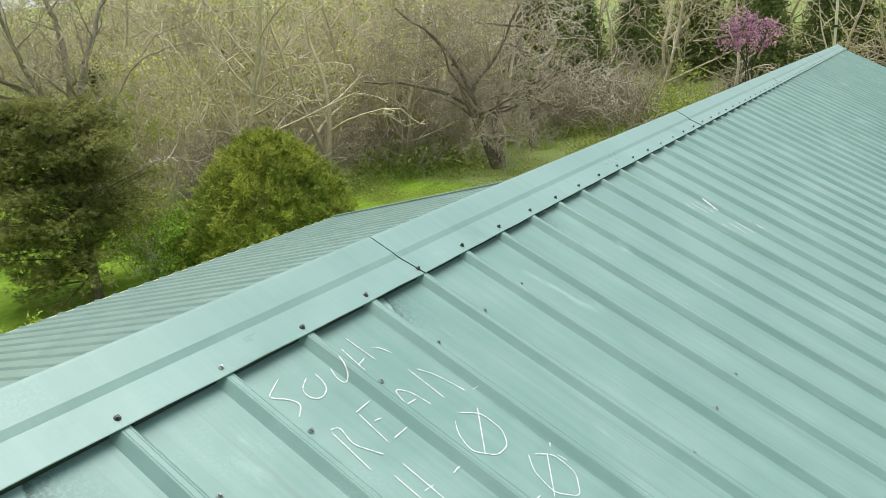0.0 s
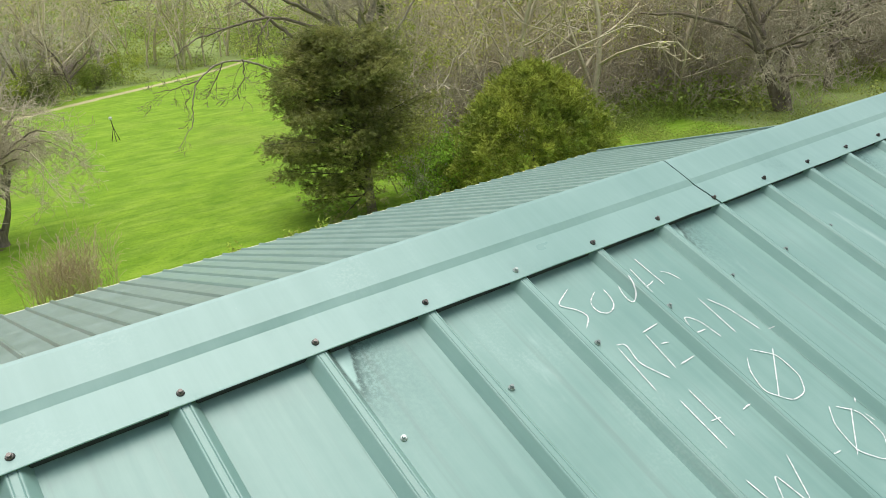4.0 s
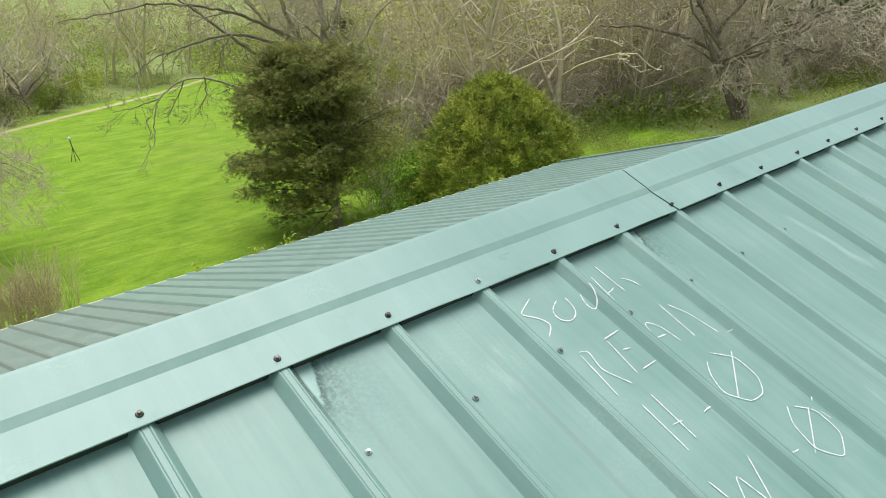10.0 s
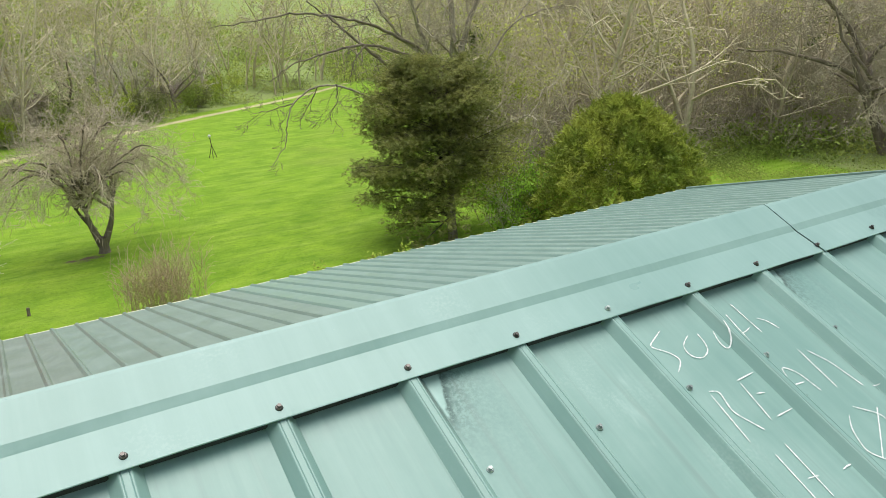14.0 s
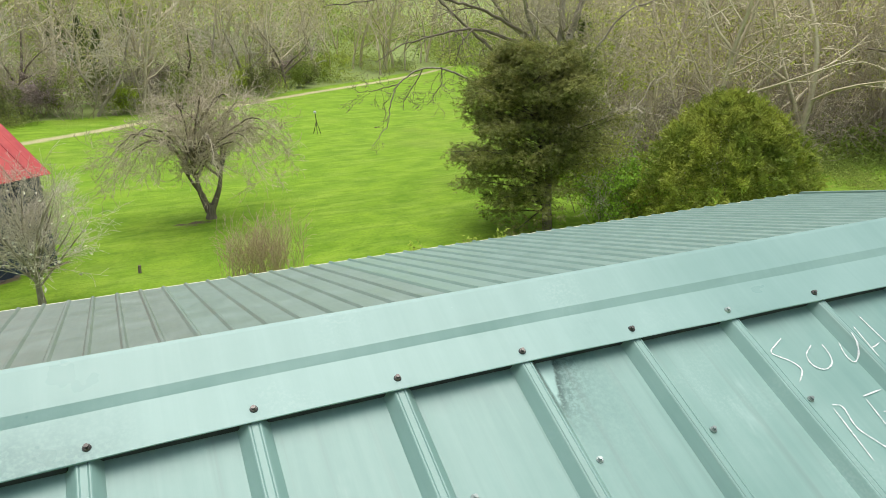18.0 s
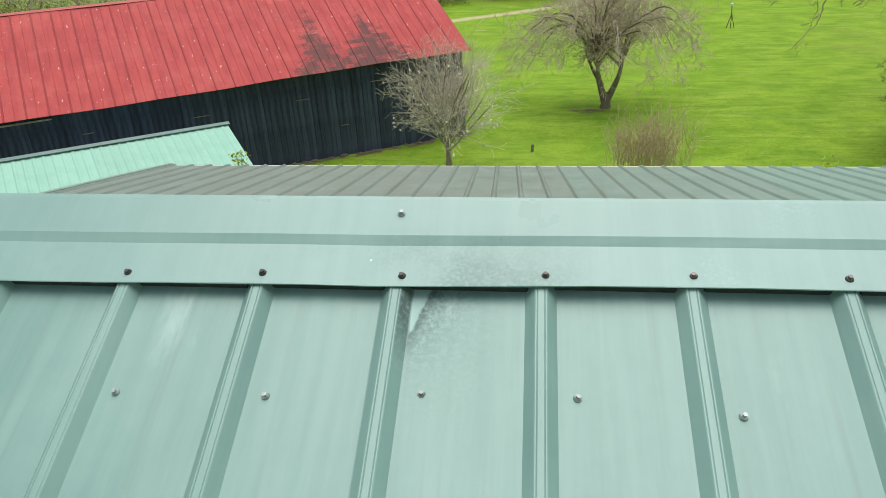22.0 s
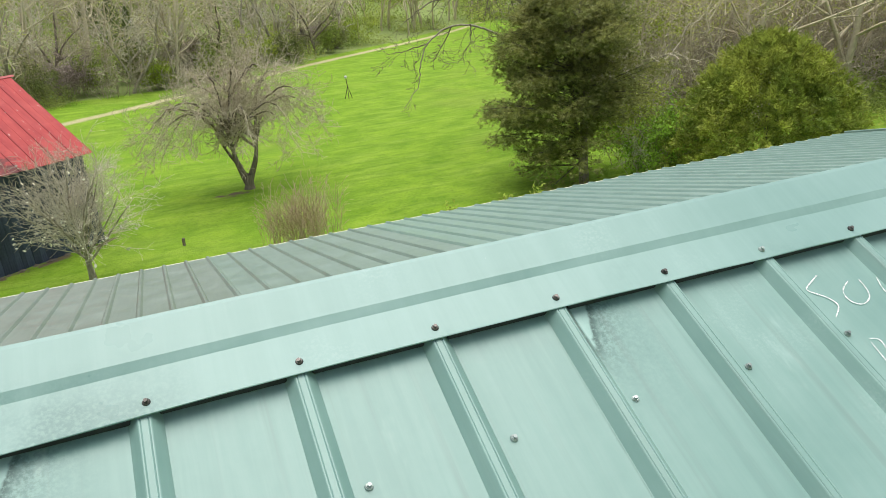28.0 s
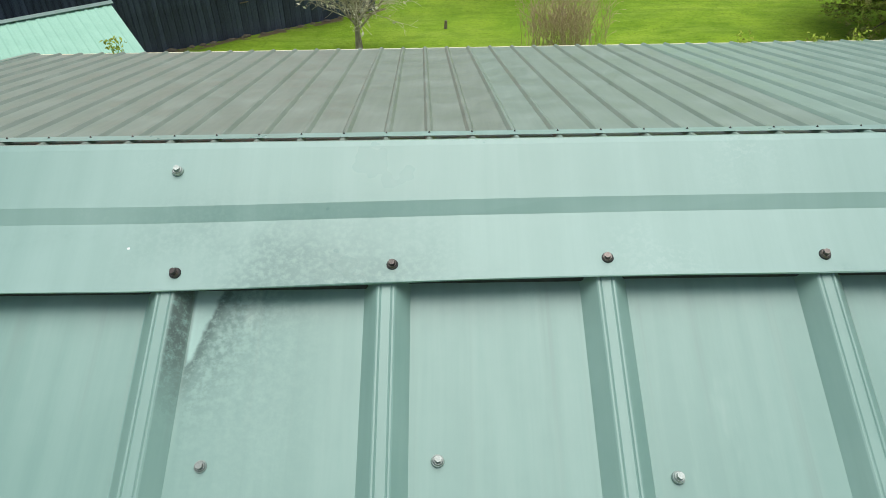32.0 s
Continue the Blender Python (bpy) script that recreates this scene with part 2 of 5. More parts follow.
M_PLASTER = surface("white_lap_siding", (0.62, 0.62, 0.58), (0.72, 0.72, 0.68), 20, 2, 0.7)
M_STONE = surface("whitewashed_stone", (0.50, 0.46, 0.40), (0.80, 0.78, 0.74), 25, 6, 0.9, relief=0.8, depth=0.01, vary=0.15)
M_MORTAR = surface("grey_mortar", (0.25, 0.24, 0.22), (0.36, 0.35, 0.32), 60, 5, 0.95)
M_BARK = surface("grey_brown_bark", (0.12, 0.097, 0.072), (0.29, 0.245, 0.19), 18, 1.5, 0.95, relief=0.8, depth=0.02, stretch=(1, 1, 0.3))
M_BARK_PALE = surface("pale_grey_bark", (0.21, 0.18, 0.135), (0.47, 0.425, 0.34), 11, 2.5, 0.95, relief=0.7, depth=0.02, stretch=(1, 1, 0.35))
M_BARK_DARK = surface("dark_bark", (0.045, 0.036, 0.028), (0.12, 0.10, 0.08), 16, 1.5, 0.95, relief=0.8, depth=0.02, stretch=(1, 1, 0.3))
M_TWIG_PALE = surface("pale_grey_twigs", (0.46, 0.41, 0.32), (0.74, 0.68, 0.56), 8, 0.4, 0.95, relief=0)
M_TWIG = surface("tan_twigs", (0.29, 0.25, 0.175), (0.52, 0.465, 0.35), 8, 0.4, 0.95, relief=0)


def leaf_mat(name, a, b, trans=0.25, coarse=0.7):
    m = surface(name, a, b, 3.0, coarse, 0.65, relief=0, coarse_amount=0.6, spec=0.25)
    nt = m.node_tree
    bsdf = nt.nodes["Principled BSDF"]
    tr = nt.nodes.new("ShaderNodeBsdfTranslucent")
    ms = nt.nodes.new("ShaderNodeMixShader")
    ms.inputs[0].default_value = trans
    geo = nt.nodes.new("ShaderNodeNewGeometry")
    hsv = nt.nodes.new("ShaderNodeHueSaturation")
    nt.links.new(ramp(nt, geo.outputs["Random Per Island"], 0, 1, 0.6, 1.4), hsv.inputs["Value"])
    src = bsdf.inputs["Base Color"].links[0].from_socket
    nt.links.new(src, hsv.inputs["Color"])
    nt.links.new(hsv.outputs[0], bsdf.inputs["Base Color"])
    nt.links.new(hsv.outputs[0], tr.inputs["Color"])
    out = nt.nodes["Material Output"]
    nt.links.new(bsdf.outputs[0], ms.inputs[1])
    nt.links.new(tr.outputs[0], ms.inputs[2])
    nt.links.new(ms.outputs[0], out.inputs["Surface"])
    return m


M_CEDAR = leaf_mat("dark_cedar_foliage", (0.150, 0.185, 0.052), (0.345, 0.345, 0.115), 0.45)
M_ARBOR = leaf_mat("yellow_green_arborvitae_foliage", (0.15, 0.225, 0.035), (0.46, 0.50, 0.095), 0.45)
M_SPRING = leaf_mat("fresh_spring_leaves", (0.30, 0.40, 0.05), (0.48, 0.54, 0.10), 0.4)
M_BUSH = leaf_mat("green_bush_leaves", (0.22, 0.42, 0.05), (0.40, 0.60, 0.09), 0.45)
M_UNDER = leaf_mat("understorey_leaves", (0.21, 0.31, 0.065), (0.50, 0.54, 0.15), 0.45, 0.15)
M_REDBUD = leaf_mat("pink_redbud_blossom", (0.52, 0.27, 0.41), (0.72, 0.46, 0.60), 0.4)
M_BLOSSOM = leaf_mat("white_blossom", (0.80, 0.77, 0.66), (0.90, 0.88, 0.80), 0.4)


def lawn_material():
    m, nt, bsdf = node_mat("spring_lawn")
    vec = coords(nt)
    att = nt.nodes.new("ShaderNodeVertexColor")
    att.layer_name = "cover"
    sepc = nt.nodes.new("ShaderNodeSeparateColor")
    nt.links.new(att.outputs["Color"], sepc.inputs[0])
    sepc_early = sepc.outputs[2]
    fine, mid, big = noise_tex(nt, vec, 9.0, 6.0, 0.75), noise_tex(nt, vec, 0.55, 5.0, 0.65), noise_tex(nt, vec, 0.07, 3.0)
    swath = add(nt, "ShaderNodeMapping", Scale=(0.35, 1.6, 1), Rotation=(0, 0, 0.25))
    nt.links.new(vec, swath.inputs["Vector"])
    sw = noise_tex(nt, swath.outputs[0], 0.8, 4.0, 0.6)
    col = mix(nt, ramp(nt, mid, 0.3, 0.7), (0.165, 0.312, 0.020), (0.268, 0.432, 0.034))
    col = mix(nt, maths(nt, "MULTIPLY", ramp(nt, sw, 0.45, 0.70), 0.4), col, (0.36, 0.49, 0.085))
    col = mix(nt, maths(nt, "MULTIPLY", ramp(nt, fine, 0.48, 0.70), 0.65), col, (0.075, 0.165, 0.012))
    tuft = noise_tex(nt, vec, 2.3, 6.0, 0.8)
    col = mix(nt, maths(nt, "MULTIPLY", ramp(nt, tuft, 0.52, 0.70), 0.55), col, (0.33, 0.47, 0.055))
    drift = add(nt, "ShaderNodeMapping", Scale=(0.45, 1.7, 1), Rotation=(0, 0, -0.15))
    nt.links.new(vec, drift.inputs["Vector"])
    clump = noise_tex(nt, drift.outputs[0], 1.2, 7.0, 0.75)
    col = mix(nt, maths(nt, "MULTIPLY", ramp(nt, clump, 0.46, 0.66), 0.55), col, (0.110, 0.235, 0.014))
    bare = ramp(nt, maths(nt, "ADD", sepc_early, maths(nt, "MULTIPLY", maths(nt, "SUBTRACT", tuft, 0.5), 1.2)), 0.55, 0.75)
    col = mix(nt, bare, col, (0.17, 0.135, 0.085))
    col = mix(nt, maths(nt, "MULTIPLY", ramp(nt, big, 0.52, 0.66), 0.35), col, (0.24, 0.31, 0.06))
    # leaf litter under the woods
    litter = mix(nt, ramp(nt, fine, 0.35, 0.65), (0.27, 0.275, 0.13), (0.22, 0.35, 0.075))
    wooded = maths(nt, "ADD", sepc.outputs[0], maths(nt, "MULTIPLY", maths(nt, "SUBTRACT", mid, 0.5), 0.8))
    col = mix(nt, ramp(nt, wooded, 0.35, 0.65), col, litter)
    gravel = mix(nt, ramp(nt, fine, 0.35, 0.65), (0.42, 0.39, 0.20), (0.60, 0.55, 0.34))
    col = mix(nt, ramp(nt, maths(nt, "ADD", sepc.outputs[1], maths(nt, "MULTIPLY", maths(nt, "SUBTRACT", mid, 0.5), 0.8)), 0.38, 0.95), col, gravel)
    nt.links.new(col, bsdf.inputs["Base Color"])
    bsdf.inputs["Roughness"].default_value = 0.9
    bsdf.inputs["Specular IOR Level"].default_value = 0.15
    bump(nt, bsdf, maths(nt, "ADD", fine, mid), 0.8, 0.12)
    return m


M_LAWN = lawn_material()


def barn_roof_material():
    """Faded red sheet with pale scuffs and two black stains running to the eave."""
    m, nt, bsdf = node_mat("faded_red_roof_steel")
    att = nt.nodes.new("ShaderNodeUVMap")
    att.uv_map = "slope"
    vec = att.outputs[0]
    mp = add(nt, "ShaderNodeMapping", Scale=(3.0, 0.5, 1))
    nt.links.new(vec, mp.inputs["Vector"])
    streak, cloud, fine = noise_tex(nt, mp.outputs[0], 1.5, 5.0, 0.7), noise_tex(nt, vec, 0.7, 5.0, 0.6), noise_tex(nt, vec, 9.0, 5.0, 0.75)
    col = mix(nt, ramp(nt, streak, 0.3, 0.7), (0.36, 0.040, 0.044), (0.49, 0.070, 0.062))
    col = mix(nt, maths(nt, "MULTIPLY", ramp(nt, cloud, 0.45, 0.7), 0.4), col, (0.55, 0.12, 0.105))
    col = mix(nt, maths(nt, "MULTIPLY", ramp(nt, fine, 0.66, 0.74), 0.7), col, (0.62, 0.40, 0.36))
    courses = nt.nodes.new("ShaderNodeVectorMath")
    courses.operation = "SNAP"
    courses.inputs[1].default_value = (3.7, 0.42, 1.0)
    nt.links.new(vec, courses.inputs[0])
    band = nt.nodes.new("ShaderNodeTexWhiteNoise")
    nt.links.new(courses.outputs[0], band.inputs["Vector"])
    col = mix(nt, maths(nt, "MULTIPLY", band.outputs["Value"], 0.22), col, (0.30, 0.028, 0.032))
    sep = nt.nodes.new("ShaderNodeSeparateXYZ")
    nt.links.new(vec, sep.inputs[0])
    u, v = sep.outputs["X"], sep.outputs["Y"]
    # darker red along the seams
    along = maths(nt, "ABSOLUTE", maths(nt, "SUBTRACT", maths(nt, "FRACT", maths(nt, "DIVIDE", maths(nt, "ADD", u, 9.5523), 0.6246), 0.0), 0.5), 0.0)
    seam = maths(nt, "MULTIPLY", ramp(nt, along, 0.075, 0.02), ramp(nt, streak, 0.30, 0.60, 0.35, 1.0))
    col = mix(nt, maths(nt, "MULTIPLY", seam, 0.6), col, (0.20, 0.022, 0.026))
    snap = nt.nodes.new("ShaderNodeVectorMath")
    snap.operation = "SNAP"
    snap.inputs[1].default_value = (0.305, 0.21, 1.0)
    nt.links.new(vec, snap.inputs[0])
    cell = nt.nodes.new("ShaderNodeTexWhiteNoise")
    nt.links.new(snap.outputs[0], cell.inputs["Vector"])
    total = None
    for u0, w, top in ((2.15, 1.0, 3.3), (4.15, 1.45, 2.9)):
        lean = maths(nt, "ADD", u, maths(nt, "MULTIPLY", v, -0.08))
        spread = maths(nt, "ABSOLUTE", maths(nt, "SUBTRACT", lean, u0 + 0.45), 0.0)
        width = maths(nt, "SUBTRACT", w, maths(nt, "MULTIPLY", v, w / top))
        inside = ramp(nt, maths(nt, "SUBTRACT", width, spread), -0.55, 0.65)
        total = inside if total is None else maths(nt, "MAXIMUM", total, inside)
    rag = maths(nt, "ADD", maths(nt, "MULTIPLY", maths(nt, "SUBTRACT", fine, 0.5), 1.7), maths(nt, "MULTIPLY", maths(nt, "SUBTRACT", cell.outputs["Value"], 0.5), 0.55))
    mask = maths(nt, "MULTIPLY", ramp(nt, total, 0.02, 0.2), ramp(nt, maths(nt, "ADD", maths(nt, "MULTIPLY", total, 0.8), rag), 0.20, 0.80))
    drip = maths(nt, "MULTIPLY", maths(nt, "MULTIPLY", ramp(nt, streak, 0.56, 0.72), ramp(nt, v, 2.4, 0.3)), ramp(nt, fine, 0.42, 0.6))
    col = mix(nt, maths(nt, "MULTIPLY", drip, 0.7), col, (0.085, 0.03, 0.03))
    scuff = add(nt, "ShaderNodeMapping", Scale=(9.0, 3.0, 1))
    nt.links.new(vec, scuff.inputs["Vector"])
    chip = noise_tex(nt, scuff.outputs[0], 1.3, 2.0, 0.5)
    col = mix(nt, maths(nt, "MULTIPLY", ramp(nt, chip, 0.69, 0.74), 0.75), col, (0.72, 0.52, 0.46))
    col = mix(nt, maths(nt, "MULTIPLY", mask, 0.85), col, (0.075, 0.035, 0.032))
    nt.links.new(col, bsdf.inputs["Base Color"])
    bsdf.inputs["Roughness"].default_value = 0.6
    bsdf.inputs["Specular IOR Level"].default_value = 0.25
    bump(nt, bsdf, fine, 0.2, 0.01)
    return m


M_RED = barn_roof_material()


# ---- building helpers ----
def link_mesh(name, me, material, parent=None, label=""):
    if not me.materials:
        me.materials.append(material)
    ob = new(name, me)
    if parent is not None:
        ob.parent = parent
    if label:
        ob["label"] = label
    return ob


def part(name, bm, material, parent=None, label="", smooth=False):
    me = bpy.data.meshes.new(name)
    bmesh.ops.recalc_face_normals(bm, faces=bm.faces)
    bm.to_mesh(me)
    bm.free()
    if smooth:
        for p in me.polygons:
            p.use_smooth = True
    return link_mesh(name, me, material, parent, label)


def empty(name, m=None, label="", category="", group="", kind=""):
    ob = new(name)
    ob.empty_display_size = 0.2
    if m is not None:
        ob.matrix_world = m
    return tagged(ob, label, category, group, kind)


def box(bm, lo, hi, bevel=0.0):
    r = bmesh.ops.create_cube(bm, size=1.0)
    vs = r["verts"]
    for v in vs:
        v.co = Vector([lo[i] + (v.co[i] + 0.5) * (hi[i] - lo[i]) for i in range(3)])
    if bevel:
        es = list({e for v in vs for e in v.link_edges})
        bmesh.ops.bevel(bm, geom=es, offset=bevel, segments=1, affect="EDGES")


def sheet_mesh(name, profile, length0, length1, thick=0.0012, shear=0.0, steps=1, wave=0.0):
    """A bent sheet: profile (x, n) drawn out along y from length0 to length1, with thickness below."""
    me = bpy.data.meshes.new(name)
    k, vs, fs = len(profile), [], []
    for i in range(steps + 1):
        f = i / steps
        y = length0 + (length1 - length0) * f
        for x, n in profile:
            vs.append((x + shear * (1 - f), y, n))
    for i in range(steps + 1):
        f = i / steps
        y = length0 + (length1 - length0) * f
        for x, n in profile:
            vs.append((x + shear * (1 - f), y, n - thick))
    top = k * (steps + 1)
    for i in range(steps):
        for j in range(k - 1):
            a = i * k + j
            fs.append((a, a + 1, a + 1 + k, a + k))
            fs.append((top + a, top + a + k, top + a + 1 + k, top + a + 1))
    for j in range(k - 1):
        fs.append((j, top + j, top + j + 1, j + 1))
        e = steps * k + j
        fs.append((e, e + 1, top + e + 1, top + e))
    me.from_pydata(vs, [], fs)
    bm = bmesh.new()
    bm.from_mesh(me)
    bmesh.ops.recalc_face_normals(bm, faces=bm.faces)
    bm.to_mesh(me)
    bm.free()
    return me


def quads_mesh(name, verts, quads):
    """A mesh from numpy arrays of corners and four-sided faces."""
    me = bpy.data.meshes.new(name)
    n = len(quads)
    me.vertices.add(len(verts))
    me.vertices.foreach_set("co", np.asarray(verts, np.float32).ravel())
    me.loops.add(4 * n)
    me.loops.foreach_set("vertex_index", np.asarray(quads, np.int32).ravel())
    me.polygons.add(n)
    me.polygons.foreach_set("loop_start", np.arange(0, 4 * n, 4, dtype=np.int32))
    me.update(calc_edges=True)
    me.validate()
    return me


# ---- the house: two roofs ----
RIB = 0.2286
RIDGE_Z = 7.6
PITCH = 26.565
NEAR = pose(0, 0, RIDGE_Z, PITCH, 0, 0)
X_LEFT, X_RIGHT = -4.32, 16.22


def rib_section(x, h=0.019):
    return [(x - 0.0245, 0.0), (x - 0.0100, h - 0.0010), (x - 0.0085, h), (x - 0.0068, h), (x - 0.0058, h - 0.0011), (x - 0.0045, h), (x + 0.0045, h), (x + 0.0058, h - 0.0011), (x + 0.0068, h), (x + 0.0085, h), (x + 0.0100, h - 0.0010), (x + 0.0245, 0.0)]


def rib_height(x):
    d = abs((x + RIB / 2) % RIB - RIB / 2)
    return 0.019 * min(1.0, max(0.0, (0.0245 - d) / 0.0145))


def panel_profile(ribs=4, lap=0.0013):
    pts = [(-0.0262, lap * 0.6)]
    for k in range(ribs):
        for x, n in rib_section(k * RIB):
            pts.append((x, n + (lap if k == 0 else 0.0)))
        pts.append((k * RIB + 0.034, lap if k == 0 else 0.0))
    pts.append((ribs * RIB - 0.0250, 0.0))
    return pts


roof = empty("metal_roof", NEAR, "pale green ribbed metal roof with exposed screws and dirty laps", "roof", kind="structure")
panel = sheet_mesh("roof_panel", panel_profile(), 0.10, -4.6, steps=2)
for i in range(-4, 17):
    ob = link_mesh("roof_panel", panel, M_PANEL, roof)
    ob.location = (i * 4 * RIB, 0, 0)
edge = sheet_mesh("roof_panel", panel_profile(3), 0.10, -4.6, steps=2)
for i in (-5, 17):
    ob = link_mesh("roof_panel", edge, M_PANEL, roof)
    ob.location = (i * 4 * RIB + (RIB if i < 0 else 0), 0, 0)


def cap_points():
    """The cap's section: hem, flange, bent step, upper face, ridge, and the far half."""
    near_side = [(-0.0215, 0.0226), (-0.0205, 0.0232), (-0.0185, 0.0232), (0.0565, 0.0232), (0.0730, 0.0298), (0.142, 0.0350), (0.150, 0.0345)]
    a = radians(-(PITCH + 27.0))
    c, s = math.cos(a), math.sin(a)
    far_side = [(0.150 + d * c + n * s * -1, 0.0345 + d * s + n * c) for d, n in ((0.010, 0.001), (0.075, -0.001), (0.097, -0.013), (0.168, -0.014))]
    return near_side + far_side


def bow(x):
    """How far the cap's lower edge wanders down or up the slope."""
    return float(np.interp(x, [-4.4, -0.93, -0.45, -0.23, 0.0, 0.23, 0.46, 0.92, 1.14, 1.37, 1.60, 1.83, 2.06, 2.3, 2.75, 17], [-0.016, -0.016, -0.014, -0.009, -0.010, -0.003, 0.001, 0.002, -0.001, -0.004, -0.007, -0.009, -0.010, -0.009, -0.008, -0.006]))


def cap_mesh(length, seed, x0=0.0):
    rng = random.Random(seed)
    pts = cap_points()
    me = bpy.data.meshes.new("ridge_cap")
    steps = max(2, int(length / 0.1143))
    vs, fs, k = [], [], len(pts)
    for layer in (0.0, -0.0012):
        for i in range(steps + 1):
            x = length * i / steps
            sag = 0.0016 * math.sin(x * 27.5) + rng.uniform(-0.0006, 0.0006)
            for j, (s, n) in enumerate(pts):
                lift = sag if j < 3 else (sag * 0.4 if j == 3 else 0.0)
                skew = (0.034 * (1 - min(1.0, max(0.0, s / 0.14))) - 0.017 + 0.006 * math.sin(s * 60)) if i in (0, steps) else 0.0
                vs.append((x + skew, s + bow(x0 + x) * max(0.0, min(1.0, (0.15 - s) / 0.15)) + (rng.uniform(-0.0008, 0.0008) if j < 3 else 0), n + lift + layer))
    top = k * (steps + 1)
    for i in range(steps):
        for j in range(k - 1):
            a = i * k + j
            fs += [(a, a + k, a + k + 1, a + 1), (top + a, top + a + 1, top + a + k + 1, top + a + k)]
        a = i * k
        fs.append((a, top + a, top + a + k, a + k))
    for e in (0, steps * k):
        for j in range(k - 1):
            fs.append((e + j, e + j + 1, top + e + j + 1, top + e + j))
    me.from_pydata(vs, [], fs)
    bm = bmesh.new()
    bm.from_mesh(me)
    bmesh.ops.recalc_face_normals(bm, faces=bm.faces)
    bm.to_mesh(me)
    bm.free()
    return me


seams = [X_LEFT - 0.05, -0.845, 2.045, 5.165, 9.2, 12.6, X_RIGHT + 0.06]
gaps = [0.0016, 0.0065, 0.0065, 0.005, 0.005, 0.0]
for i, (a, b) in enumerate(zip(seams, seams[1:])):
    ob = link_mesh("ridge_cap", cap_mesh(b - a - gaps[i], i, a), M_CAP, roof)
    ob.location = (a, 0, 0.0016 * (i % 2))


# added black strips deepen the shade in the gap under the cap
bm = bmesh.new()
box(bm, (0.0205, -0.0135, 0.0005), (RIB - 0.0205, 0.006, 0.0195), 0.001)
gap_shade = bpy.data.meshes.new("gap_shade_strip")
bm.to_mesh(gap_shade)
bm.free()
for k in range(-19, 71):
    ob = link_mesh("gap_shade_strip", gap_shade, M_RUBBER_SHADE, roof)
    ob.location = (k * RIB, bow((k + 0.5) * RIB), 0)
# a black strip under each open cap joint stands for its shade
for x in seams[1:-1]:
    bm = bmesh.new()
    box(bm, (x - 0.014, -0.012, 0.0195), (x + 0.006, 0.052, 0.0208))
    box(bm, (x - 0.014, 0.078, 0.0210), (x + 0.006, 0.128, 0.0285))
    part("joint_shade_strip", bm, M_RUBBER_SHADE, roof, "black strip standing in for shade in the cap joint")


def screw_meshes():
    bm = bmesh.new()
    bmesh.ops.create_cone(bm, cap_ends=True, segments=14, radius1=0.0066, radius2=0.0060, depth=0.0020, matrix=Matrix.Translation((0, 0, 0.0011)))
    washer = bpy.data.meshes.new("washer")
    bm.to_mesh(washer)
    bm.free()
    bm = bmesh.new()
    bmesh.ops.create_cone(bm, cap_ends=True, segments=14, radius1=0.0053, radius2=0.0045, depth=0.0015, matrix=Matrix.Translation((0, 0, 0.0030)))
    bmesh.ops.create_cone(bm, cap_ends=True, segments=6, radius1=0.0036, radius2=0.0034, depth=0.0040, matrix=Matrix.Translation((0, 0, 0.0056)))
    head = bpy.data.meshes.new("screw_head")
    bm.to_mesh(head)
    bm.free()
    head_z = head.copy()
    head.materials.append(M_SCREW)
    head_z.materials.append(M_ZINC)
    washer_z = washer.copy()
    washer.materials.append(M_RUBBER_SHADE)
    washer_z.materials.append(M_WASHER_GREY)
    return washer, washer_z, head, head_z


WASHER, WASHER_GREY, HEAD_RUST, HEAD_ZINC = screw_meshes()


def screw(x, s, n, rusty, rng, host):
    tilt = Euler((rng.uniform(-0.12, 0.12), rng.uniform(-0.12, 0.12), rng.uniform(0, 6)))
    head = new("screw", HEAD_RUST if rusty else HEAD_ZINC)
    head.parent = host
    head.location, head.rotation_euler = (x, s, n), tilt
    w = new("washer", WASHER if rusty else WASHER_GREY)
    w.parent = head


PAN_X = {-3: 0.043, -2: 0.052, -1: 0.053, 0: 0.054, 1: 0.052, 2: 0.050, 3: 0.048, 4: 0.042, 5: 0.038, 6: 0.036, 7: 0.036, 8: 0.033, 9: 0.038}
PAN_S = {-3: -0.222, -2: -0.220, -1: -0.216, 0: -0.206, 1: -0.201, 2: -0.221, 3: -0.215, 4: -0.214, 5: -0.215, 6: -0.212, 7: -0.210}
CAP_X = {-4: -0.016, -3: -0.006, -2: 0.004, -1: 0.007, 0: 0.007, 1: 0.006, 2: 0.004, 3: 0.002, 6: -0.006, 7: -0.006, 8: -0.008, 9: -0.008, 11: 0.004, 12: 0.012}
rng = random.Random(4)
for k in range(-17, 71):
    screw(k * RIB + CAP_X.get(k, 0.0) + rng.uniform(-0.001, 0.001), bow(k * RIB) + rng.uniform(-0.001, 0.001), 0.0240, rng.random() < 0.85, rng, roof)
for row in range(4):
    for k in range(-17, 70 if row < 2 else 30):
        screw(k * RIB + PAN_X.get(k, 0.040) + rng.uniform(-0.003, 0.003) * (1 if row == 0 else 3), PAN_S.get(k, -0.211) - 0.618 * row + rng.uniform(-0.002, 0.002) * (1 if row == 0 else 4), 0.0005, False, rng, roof)
screw(-0.006, 0.112, 0.0352, False, rng, roof)

